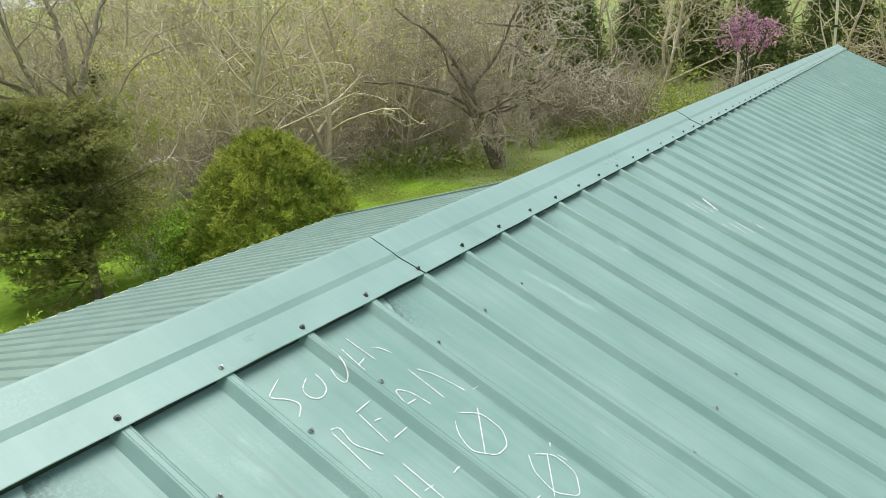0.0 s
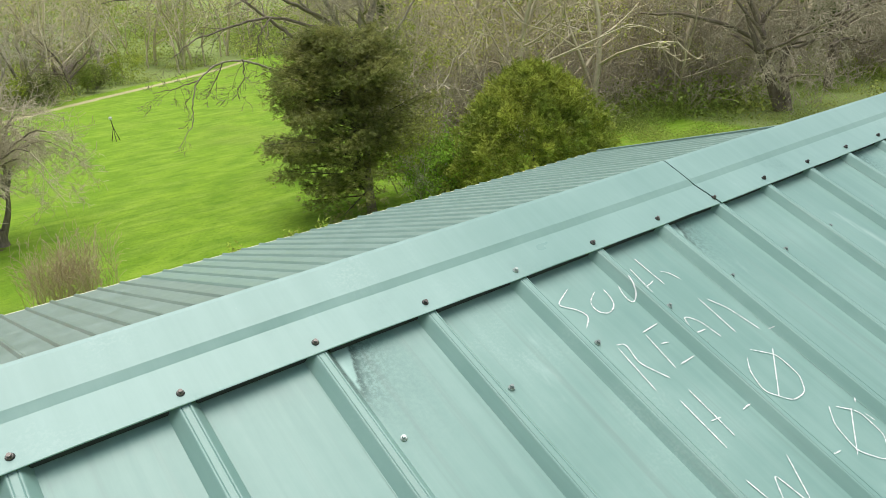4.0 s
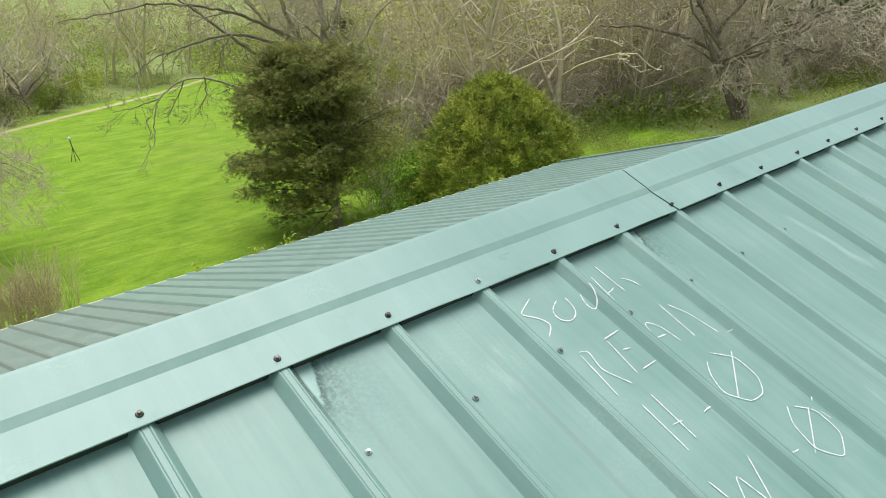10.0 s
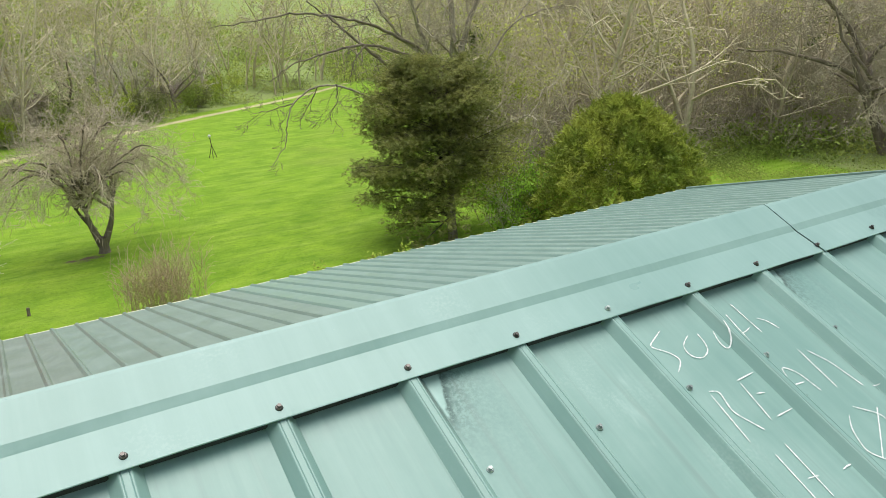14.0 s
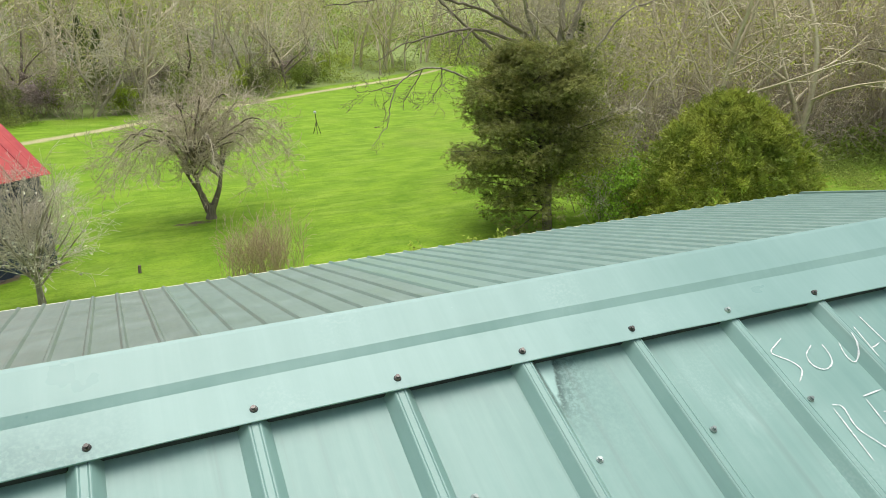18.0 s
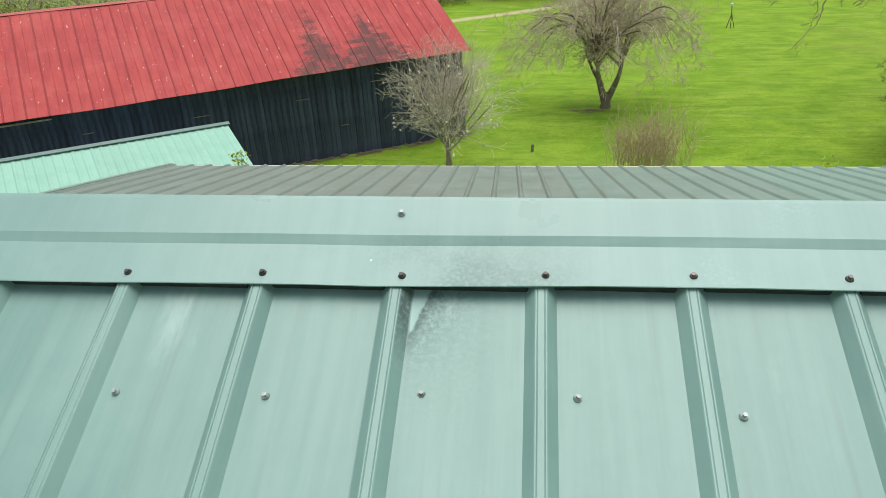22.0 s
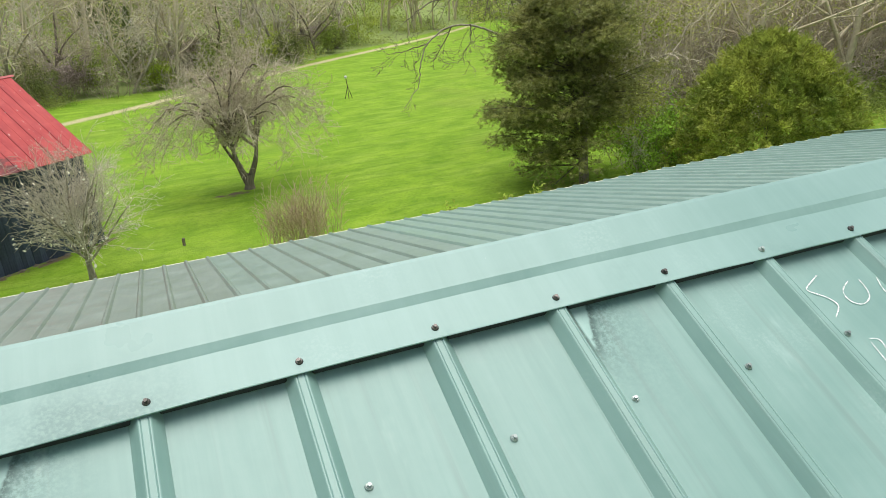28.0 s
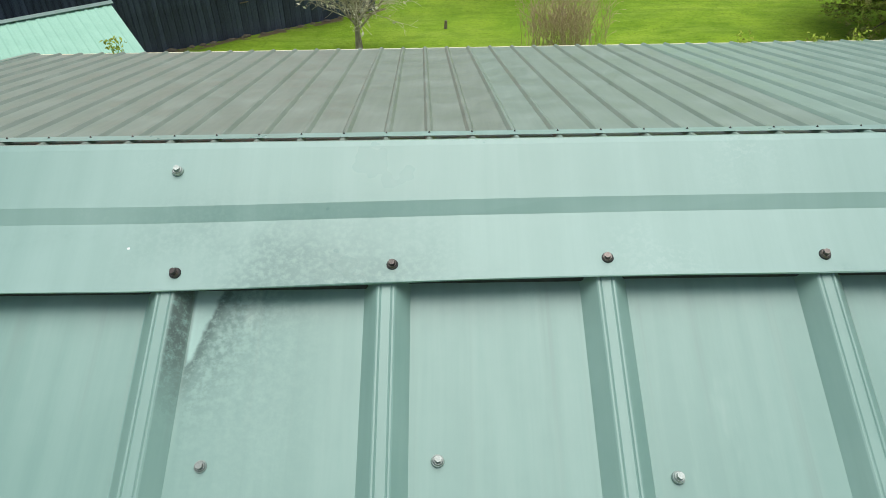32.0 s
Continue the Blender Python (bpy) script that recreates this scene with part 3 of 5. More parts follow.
# far slope of the main roof, hidden behind the ridge from most places
BREAK_Y, BREAK_Z = 2.420, RIDGE_Z - 1.137
EAVE_Y, EAVE_Z = 6.960, RIDGE_Z - 2.137
main_slope = 27.5
FARM = pose(0, 0.12, RIDGE_Z + 0.060, -main_slope, 0, 0)
back_roof = empty("metal_roof", FARM, "pale green ribbed metal roof slope behind the ridge", "roof", kind="structure")
far_len = (BREAK_Y - 0.12) / math.cos(radians(main_slope))
back_panel = sheet_mesh("roof_panel", panel_profile(), 0.05, far_len + 0.02)
for i in range(-4, 17):
    ob = link_mesh("roof_panel", back_panel, M_BACK, back_roof)
    ob.location = (i * 4 * RIB, 0, 0)
back_edge = sheet_mesh("roof_panel", panel_profile(3), 0.05, far_len + 0.02)
for i in (-5, 17):
    ob = link_mesh("roof_panel", back_edge, M_BACK, back_roof)
    ob.location = (i * 4 * RIB + (RIB if i < 0 else 0), 0, 0)

# low roof of the rear addition
low_slope = math.degrees(math.atan2(EAVE_Z - BREAK_Z, EAVE_Y - BREAK_Y))
LOW = pose(0, BREAK_Y, BREAK_Z, low_slope, 0, 0)
low_roof = empty("metal_roof", LOW, "low grey-green ribbed metal roof of the rear addition with cream eave trim", "roof", kind="structure")
low_len = math.hypot(EAVE_Y - BREAK_Y, EAVE_Z - BREAK_Z)
SHEAR = 0.197
LIP = 0.53
low_panel = sheet_mesh("roof_panel", panel_profile(), 0.0, low_len, shear=SHEAR)
low_grey, low_mid = low_panel.copy(), low_panel.copy()
LOW_X0 = 2.298
for i in range(-7, 8):
    ob = link_mesh("roof_panel", low_panel if i > -1 else low_mid if i > -3 else low_grey, M_FAR if i > -1 else M_FAR_MID if i > -3 else M_FAR_GREY, low_roof)
    ob.location = (LOW_X0 + i * 4 * RIB, 0, 0)
low_l, low_r = LOW_X0 - 28 * RIB - 0.03, LOW_X0 + 32 * RIB
bm = bmesh.new()
box(bm, (low_l, low_len - 0.012, -0.09), (low_r, low_len + 0.085, -0.003), 0.004)
part("eave_trim", bm, M_CREAM, low_roof, "cream painted eave trim")
for x, nm in ((low_l - 0.05, "rake_trim"), (low_r - 0.01, "rake_trim")):
    bm = bmesh.new()
    box(bm, (x, 0.0, -0.10), (x + 0.06, low_len, 0.028), 0.004)
    for v in bm.verts:
        v.co.x += SHEAR * (1 - v.co.y / low_len)
    part(nm, bm, M_FAR, low_roof)
bm = bmesh.new()
box(bm, (low_l, LIP - 0.065, 0.0225), (low_r + SHEAR, LIP + 0.030, 0.0255), 0.001)
part("transition_flashing", bm, M_CAP, low_roof, "pale green flashing where the slopes meet")
bm = bmesh.new()
box(bm, (low_l, -0.06, -0.30), (low_r + SHEAR, -0.002, 0.0215))
part("transition_block", bm, M_FAR, low_roof)
for k in range(-28, 33):
    screw(LOW_X0 + k * RIB + SHEAR * (1 - LIP / low_len), LIP, 0.026, True, rng, low_roof)

# house walls under the roofs
walls = empty("house_wall", None, "white painted house walls under the green roofs", "wall", kind="structure")
bm = bmesh.new()
box(bm, (X_LEFT + 0.35, -3.75, 0.0), (X_RIGHT - 0.35, -3.55, 5.45))
box(bm, (X_LEFT + 0.35, 2.75, 0.0), (X_RIGHT - 0.35, 2.95, 5.95))
box(bm, (low_l + 0.25, EAVE_Y - 0.55, 0.0), (low_r - 0.25, EAVE_Y - 0.35, EAVE_Z - 0.12))
for x in (low_l + 0.25, low_r - 0.45):
    box(bm, (x, 2.95, 0.0), (x + 0.2, EAVE_Y - 0.55, EAVE_Z - 0.15))
part("wall_face", bm, M_PLASTER, walls)
for x in (X_LEFT + 0.35, X_RIGHT - 0.55):
    bm = bmesh.new()
    pts = [(-3.55, 0), (2.75, 0), (2.75, 5.95), (0.12, 7.45), (-3.55, 5.55)]
    f0 = [bm.verts.new((x, y, z)) for y, z in pts]
    f1 = [bm.verts.new((x + 0.2, y, z)) for y, z in pts]
    bm.faces.new(f0)
    bm.faces.new(f1)
    for i in range(5):
        bm.faces.new((f0[i], f0[(i + 1) % 5], f1[(i + 1) % 5], f1[i]))
    part("gable_wall", bm, M_PLASTER, walls)


# ---- ground: lawn, track and wooded hillside ----
def soft(v, k=6.0):
    return np.where(v > 40 * k, v, k * np.log1p(np.exp(np.clip(v / k, -40, 40))))


def track_side(x, y):
    return (x + 6.3) * -0.67 + (y - 58.0) * 0.742


def hill(x, y):
    x, y = np.asarray(x, float), np.asarray(y, float)
    d = np.maximum(track_side(x, y) - 14.0, (x - 58.0) * 0.75)
    h = 0.27 * soft(d, 7.0)
    h = np.where(h > 45, 45 + 0.2 * (h - 45), h)
    return h + 0.12 * np.sin(x * 0.11 + 1.0) * np.sin(y * 0.09) * (np.hypot(x, y - 15) > 12)


def wooded(x, y):
    """1 inside the woods, 0 on the lawn."""
    right = x - np.maximum(34.0 + 0.16 * (y - 20.0), 34.0)
    beyond = track_side(x, y) - 1.5 - 4.5 * np.clip((4.0 - x) / 10.0, 0, 1)
    behind = np.minimum(x - 0.60 * (y + 1.0) - 1.5, y - 25.5)
    return np.clip(np.maximum(np.maximum(right / 5.0, behind / 2.5), beyond / 2.5), 0, 1)


def on_track(x, y):
    return np.clip(1.2 - np.abs(track_side(x, y) - 0.2) / 1.05, 0, 1) * np.clip((115.0 - y) / 8.0, 0, 1)


def bare_earth(x, y):
    tree = 1.1 - np.hypot((x - 2.3) / 1.7, (y - 30.6) / 0.8)
    foot = 1.0 - np.abs((x + 9.4) * -0.534 + (y - 22.9) * 0.8455 + 0.18) / 0.5
    foot = np.where((x > -18) & (x < -2), foot, 0)
    bush = 1.2 - np.hypot((x - 16.9) / 1.6, (y - 19.6) / 1.6)
    return np.clip(np.maximum(np.maximum(tree, foot), bush), 0, 1)


def axis(dense_lo, dense_hi, step, far):
    mid = np.arange(dense_lo, dense_hi + step, step)
    out = dense_hi + step * np.cumsum(1.25 ** np.arange(1, 34))
    out = np.append(out[out < far], far)
    inn = dense_lo - step * np.cumsum(1.25 ** np.arange(1, 34))
    inn = np.append(inn[inn > -far], -far)
    return np.concatenate([inn[::-1], mid, out])


gx, gy = axis(-30, 60, 0.6, 1500), axis(8, 100, 0.6, 1500)
GX, GY = np.meshgrid(gx, gy)
gv = np.stack([GX.ravel(), GY.ravel(), hill(GX, GY).ravel()], 1)
nx, ny = len(gx), len(gy)
ii = (np.arange(ny - 1)[:, None] * nx + np.arange(nx - 1)[None]).ravel()
gme = quads_mesh("ground", gv, np.stack([ii, ii + 1, ii + nx + 1, ii + nx], 1))
cover = gme.color_attributes.new("cover", "FLOAT_COLOR", "POINT")
cc = np.stack([wooded(gv[:, 0], gv[:, 1]), on_track(gv[:, 0], gv[:, 1]), bare_earth(gv[:, 0], gv[:, 1]), np.ones(len(gv))], 1)
cover.data.foreach_set("color", cc.astype(np.float32).ravel())
for p in gme.polygons:
    p.use_smooth = True
ground = link_mesh("ground", gme, M_LAWN)
tagged(ground, "bright green mown spring lawn with a gravel track and wooded hillside", "ground", kind="structure")


def ground_z(x, y):
    return float(hill(x, y))


# ---- black barn with a red roof ----
def barn():
    u = Vector((0.8455, 0.534, 0.0262)).normalized()
    back = Vector((-0.534, 0.8455, 0.0)).normalized()
    up = u.cross(back)
    m = Matrix.Translation((-9.4, 22.9, 0.0)) @ Matrix((u, back, up)).transposed().to_4x4()
    b = empty("barn", m, "black plank barn with a stained faded red metal roof", "barn")
    u0, u1, wide, eave, ridge_y, ridge_z = -9.1, 8.05, 8.4, 3.02, 4.2, 5.67
    rng = random.Random(11)
    shell = bmesh.new()
    box(shell, (u0 + 0.05, 0.05, -0.6), (u1 - 0.05, wide, eave + 0.15))
    part("wall_frame", shell, M_BARN, b)
    for x in (u0 + 0.02, u1 - 0.14):
        bm = bmesh.new()
        pts = [(0.02, -0.6), (wide, -0.6), (wide, eave), (ridge_y, ridge_z - 0.12), (0.02, eave)]
        f0 = [bm.verts.new((x, y, z)) for y, z in pts]
        f1 = [bm.verts.new((x + 0.12, y, z)) for y, z in pts]
        bm.faces.new(f0)
        bm.faces.new(f1)
        for i in range(5):
            bm.faces.new((f0[i], f0[(i + 1) % 5], f1[(i + 1) % 5], f1[i]))
        part("gable_wall", bm, M_BARN, b)
    boards = []
    for w in (0.15, 0.19, 0.23):
        bm = bmesh.new()
        box(bm, (0, -0.028, -0.62), (w - 0.006, 0.0, eave + 0.10), 0.004)
        me = bpy.data.meshes.new("board")
        bm.to_mesh(me)
        bm.free()
        me.materials.append(M_BARN)
        boards.append((w, me))
    x = u0
    while x < u1 - 0.14:
        w, me = rng.choice(boards)
        ob = link_mesh("board", me, M_BARN, b)
        ob.location = (x, 0.045 + rng.uniform(-0.012, 0.006), rng.uniform(-0.05, 0.10))
        ob.rotation_euler = (0, rng.uniform(-0.004, 0.004), 0)
        x += w + rng.uniform(-0.004, 0.006)
    # hinges, vent doors and patched boards on the long wall
    for x, z, w, h in ((1.5, 2.2, 0.5, 0.03), (-2.0, 2.2, 0.55, 0.03), (4.3, 2.45, 0.35, 0.03), (3.0, 1.05, 0.30, 0.03), (5.6, 2.4, 0.30, 0.03), (-5.4, 2.25, 0.35, 0.03)):
        bm = bmesh.new()
        box(bm, (x, -0.01, z), (x + w, 0.012, z + h), 0.004)
        part("hinge", bm, M_BARK, b, "weathered iron hinge strap")
    # roof sheets with raised seams, a cross lap two thirds up
    run = math.hypot(ridge_y + 0.36, ridge_z - 3.09)
    ang = math.degrees(math.atan2(ridge_z - 3.09, ridge_y + 0.36))
    wid = 0.6246
    for side in (0, 1):
        slope = pose(0, -0.36, 3.09, ang, 0, 0) if side == 0 else pose(0, 2 * ridge_y + 0.36, 3.09, -ang, 0, 0)
        count = 28
        for i in range(count):
            x0 = u0 - 0.14 + i * wid
            me = bpy.data.meshes.new("roof_sheet")
            prof = [(-0.026, 0.0016), (-0.014, 0.020), (0.014, 0.020), (0.026, 0.003), (0.290, 0.003), (0.302, 0.011), (0.314, 0.003), (wid - 0.008, 0.001)]
            vs, fs, k = [], [], len(prof)
            stops = [0.0, run * 0.30, run * 0.62, run * 0.6201, run + 0.01]
            for j, v in enumerate(stops):
                for px, pz in prof:
                    xx = x0 + px
                    dip = 0.05 * math.sin(xx * 0.35) * (1 - v / run) + 0.012 * math.sin(xx * 1.7 + v)
                    vs.append((px, v if side == 0 else -v, pz + dip + (0.0025 if j > 2 else 0.0)))
            n = len(vs)
            vs += [(a, c, d - 0.012) for a, c, d in vs]
            for j in range(len(stops) - 1):
                for q in range(k - 1):
                    a = j * k + q
                    fs.append((a, a + 1, a + k + 1, a + k))
                    fs.append((n + a, n + a + k, n + a + k + 1, n + a + 1))
            for q in range(k - 1):
                fs.append((q, n + q, n + q + 1, q + 1))
            me.from_pydata(vs, [], fs)
            uv = me.uv_layers.new(name="slope")
            for lp in me.loops:
                co = me.vertices[lp.vertex_index].co
                uv.data[lp.index].uv = (co.x + x0, abs(co.y))
            ob = link_mesh("roof_sheet", me, M_RED, b)
            ob.matrix_local = slope @ Matrix.Translation((x0, 0, 0))
    bm = bmesh.new()
    for s in (-1, 1):
        v = [bm.verts.new((x, ridge_y + s * d, ridge_z + z)) for x in (u0 - 0.32, u1 + 0.32) for d, z in ((0.0, 0.035), (0.12, -0.03), (0.12, -0.040), (0.0, 0.02))]
        for i in range(4):
            bm.faces.new((v[i], v[(i + 1) % 4], v[4 + (i + 1) % 4], v[4 + i]))
    bmesh.ops.remove_doubles(bm, verts=bm.verts, dist=0.0005)
    part("ridge_cap", bm, M_BARN_RED, b)
    for x, y0, wd, ht in ((-9.30, 4.30, 0.62, 0.24), (-9.36, 4.54, 0.16, 0.22)):
        bm = bmesh.new()
        box(bm, (0, 0, 0.016), (wd, ht, 0.022), 0.002)
        ob = part("patch", bm, M_BLANK, b, "white metal patch on the red roof")
        ob.matrix_local = pose(0, -0.36, 3.09, ang, 0, 0) @ Matrix.Translation((x, y0, 0.03))
    rocks = []
    for i in range(4):
        bm = bmesh.new()
        bmesh.ops.create_icosphere(bm, subdivisions=1, radius=0.5)
        for v in bm.verts:
            v.co *= rng.uniform(0.75, 1.1)
        me = bpy.data.meshes.new("stone")
        bm.to_mesh(me)
        bm.free()
        me.materials.append(M_FOOT)
        rocks.append(me)
    x = u0
    while x < u1:
        w = rng.uniform(0.25, 0.6)
        ob = link_mesh("stone", rng.choice(rocks), M_FOOT, b)
        ob.matrix_local = Matrix.Translation((x + w / 2, -0.06, -0.031 * x + 0.01)) @ pose(0, 0, 0, rng.uniform(-20, 20), 0, rng.uniform(-20, 20)) @ Matrix.Diagonal((w, 0.22, rng.uniform(0.12, 0.26), 1))
        x += w * rng.uniform(0.9, 1.5)
    # loose pale batten under the eave and rubble stones at the foot
    bm = bmesh.new()
    box(bm, (-8.5, -0.10, 2.88), (-6.1, -0.04, 2.93), 0.005)
    part("batten", bm, M_BARK_PALE, b, "pale split batten under the eave")
    return b


M_FOOT = surface("grey_foundation_stone", (0.10, 0.086, 0.066), (0.22, 0.19, 0.145), 14, 3, 0.95, relief=0.7, depth=0.02, vary=0.2)
M_BARN_RED = surface("red_ridge_steel", (0.36, 0.06, 0.06), (0.50, 0.11, 0.10), 12, 1, 0.6, relief=0.1)
M_BLANK = surface("bare_white_metal", (0.62, 0.64, 0.66), (0.72, 0.74, 0.76), 20, 3, 0.5, relief=0.1)
barn()


M_SHED_CAP = surface("grey_green_cap_steel", (0.11, 0.19, 0.17), (0.16, 0.25, 0.225), 20, 2, 0.5, relief=0.1)


# ---- mint roofed shed ----
def shed():
    a, b = Vector((-14.9, 14.96, 2.6)), Vector((-9.08, 19.39, 2.6))
    u = (b - a).normalized()
    down = Vector((u.y, -u.x, 0))
    m = Matrix.Translation((a.x, a.y, 0)) @ Matrix((u, -down, Vector((0, 0, 1)))).transposed().to_4x4()
    s = empty("shed", m, "small shed with a light mint green ribbed metal roof", "shed")
    L, run, drop = (b - a).length, 3.3, 1.0
    ang = math.degrees(math.atan2(drop, run))
    length = math.hypot(run, drop)
    prof = []
    for k in range(4):
        c = k * 0.2286
        prof += [(c - 0.055, 0.0), (c - 0.022, 0.014), (c + 0.022, 0.014), (c + 0.055, 0.0)]
    prof.append((4 * 0.2286 - 0.052, -0.001))
    sheet = sheet_mesh("roof_sheet", prof, -length, 0.0, 0.006)
    back = sheet_mesh("roof_sheet", prof, 0.0, 1.9, 0.006)
    n = int(L / (4 * 0.2286)) + 1
    for i in range(n):
        x = i * 4 * 0.2286 * 1.047 - 0.15
        if x + 0.6 > L + 0.3:
            break
        ob = link_mesh("roof_sheet", sheet, M_MINT, s)
        ob.matrix_local = pose(x, 0, 2.6, ang, 0, 0) @ Matrix.Diagonal((1.047, 1, 1, 1))
        ob = link_mesh("roof_sheet", back, M_MINT, s)
        ob.matrix_local = pose(x, 0, 2.6, -ang, 0, 0) @ Matrix.Diagonal((1.047, 1, 1, 1))
    bm = bmesh.new()
    for sgn in (-1, 1):
        v = [bm.verts.new((x, sgn * d, 2.6 + z)) for x in (-0.22, L + 0.2) for d, z in ((0.0, 0.06), (0.15, 0.015), (0.15, 0.0), (0.0, 0.04))]
        for i in range(4):
            bm.faces.new((v[i], v[(i + 1) % 4], v[4 + (i + 1) % 4], v[4 + i]))
    part("ridge_cap", bm, M_SHED_CAP, s, "grey-green metal ridge cap")
    bm = bmesh.new()
    box(bm, (0.15, -run + 0.25, -0.4), (L - 0.15, 1.55, 1.55))
    box(bm, (0.15, -0.9, 1.5), (L - 0.15, 0.9, 2.25))
    part("wall", bm, M_PLASTER, s)
    return s


shed()


# ---- whitewashed stone chimney on the left gable ----
def chimney():
    c = empty("chimney", pose(-5.98, 4.28, 0, 0, 0, 4), "whitewashed rough fieldstone chimney stack", "chimney")
    bm = bmesh.new()
    box(bm, (-0.40, -0.24, -0.1), (0.40, 0.30, 8.3))
    part("mortar_core", bm, M_MORTAR, c)
    rng = random.Random(5)
    stones = []
    for i in range(7):
        bm = bmesh.new()
        bmesh.ops.create_cube(bm, size=1.0)
        bmesh.ops.bevel(bm, geom=bm.edges[:], offset=0.26, segments=1, affect="EDGES")
        for v in bm.verts:
            v.co += Vector([rng.uniform(-0.07, 0.07) for _ in range(3)])
        me = bpy.data.meshes.new("stone")
        bm.to_mesh(me)
        bm.free()
        me.materials.append(M_STONE)
        stones.append(me)
    z = 4.6
    while z < 8.25:
        h = rng.uniform(0.07, 0.13)
        for face in range(4):
            span = 0.88 if face % 2 == 0 else 0.62
            x = -span / 2
            while x < span / 2 - 0.04:
                w = min(rng.uniform(0.14, 0.34), span / 2 - x + 0.02)
                ob = link_mesh("stone", rng.choice(stones), M_STONE, c)
                d = 0.24 if face == 0 else 0.30 if face == 2 else 0.40
                turn = (0, 90, 180, 270)[face]
                ob.matrix_local = pose(0, 0, 0, 0, 0, turn) @ Matrix.Translation((x + w / 2, -d - rng.uniform(-0.01, 0.03), z + h / 2)) @ pose(0, 0, 0, rng.uniform(-4, 4), rng.uniform(-6, 6), rng.uniform(-5, 5)) @ Matrix.Diagonal((w, 0.12, h, 1))
                x += w
        z += h
    return c


chimney()


# ---- trees ----
def grow(seed, trunks, levels, wander=0.18, droop=0.0, up=0.1, kids=(4, 6, 6, 5), ratio=0.55, spread=0.9, steps=(7, 6, 5, 4, 3), start=0.25, thin=0.42):
    """Branch pieces as rows of (start, end, start radius, end radius). trunks: (base, direction, length, radius)."""
    r = np.random.RandomState(seed)
    rows, stack = [], [(np.array(p, float), np.array(d, float), l, w, 0) for p, d, l, w in trunks]
    while stack:
        p, d, length, rad, lev = stack.pop()
        d = d / np.linalg.norm(d)
        n = steps[min(lev, len(steps) - 1)]
        step = length / n
        path = []
        end = rad * (0.35 if lev < levels else 0.25)
        for i in range(n):
            q = p + d * step
            r0, r1 = rad + (end - rad) * i / n, rad + (end - rad) * (i + 1) / n
            rows.append((*p, *q, r0, r1))
            path.append((q, d.copy(), r1))
            d = d + r.normal(0, wander, 3) + np.array([0, 0, up if lev == 0 else -droop * lev * 0.35 + up * 0.5])
            d /= np.linalg.norm(d)
            p = q
        if lev < levels:
            k = kids[min(lev, len(kids) - 1)]
            for c in range(k):
                f = start + (1 - start) * (c + r.uniform(0.1, 0.9)) / k
                q, dd, rr = path[min(n - 1, int(f * n))]
                side = r.normal(0, 1, 3)
                side -= dd * (side @ dd)
                side /= np.linalg.norm(side) + 1e-9
                nd = dd * r.uniform(0.35, 0.8) + side * spread * r.uniform(0.7, 1.2)
                stack.append((q, nd, length * ratio * r.uniform(0.6, 1.25) * (1.15 - 0.4 * f), max(rr * thin * r.uniform(0.8, 1.3), 0.003), lev + 1))
    return np.array(rows)


def tubes(rows, sides=5, least=0.0):
    """Tapered tubes for branch pieces: corners and four-sided faces."""
    a, b = rows[:, 0:3], rows[:, 3:6]
    r0, r1 = np.maximum(rows[:, 6], least), np.maximum(rows[:, 7], least)
    d = b - a
    d = d / (np.linalg.norm(d, axis=1, keepdims=True) + 1e-9)
    ref = np.where(np.abs(d[:, 2:3]) > 0.8, np.array([[1.0, 0, 0]]), np.array([[0, 0, 1.0]]))
    u = np.cross(d, ref)
    u /= np.linalg.norm(u, axis=1, keepdims=True)
    w = np.cross(d, u)
    ang = np.arange(sides) * 2 * np.pi / sides
    ring = u[:, None] * np.cos(ang)[None, :, None] + w[:, None] * np.sin(ang)[None, :, None]
    lower = a[:, None] + ring * r0[:, None, None]
    upper = b[:, None] + ring * r1[:, None, None]
    v = np.concatenate([lower, upper], 1).reshape(-1, 3)
    k = np.arange(len(rows))[:, None] * 2 * sides
    j = np.arange(sides)[None]
    jn = (j + 1) % sides
    f = np.stack([k + j, k + jn, k + sides + jn, k + sides + j], 2).reshape(-1, 4)
    return v, f


def join(pieces):
    vs, fs, n = [], [], 0
    for v, f in pieces:
        vs.append(v)
        fs.append(f + n)
        n += len(v)
    return np.concatenate(vs), np.concatenate(fs)


def leaves(points, size, seed, length=1.6, flat=0.0):
    """One small bent leaf blade of four corners at each point."""
    r = np.random.RandomState(seed)
    n = len(points)
    a = r.normal(0, 1, (n, 3))
    a[:, 2] *= 1 - flat
    a /= np.linalg.norm(a, axis=1, keepdims=True)
    b = np.cross(a, r.normal(0, 1, (n, 3)))
    b /= np.linalg.norm(b, axis=1, keepdims=True)
    s = size * r.uniform(0.6, 1.3, (n, 1))
    p = np.asarray(points)
    v = np.stack([p - a * s * length / 2, p + b * s * 0.42, p + a * s * length / 2, p - b * s * 0.42 + np.cross(a, b) * s * 0.2], 1).reshape(-1, 3)
    f = np.arange(4 * n).reshape(-1, 4)
    return v, f


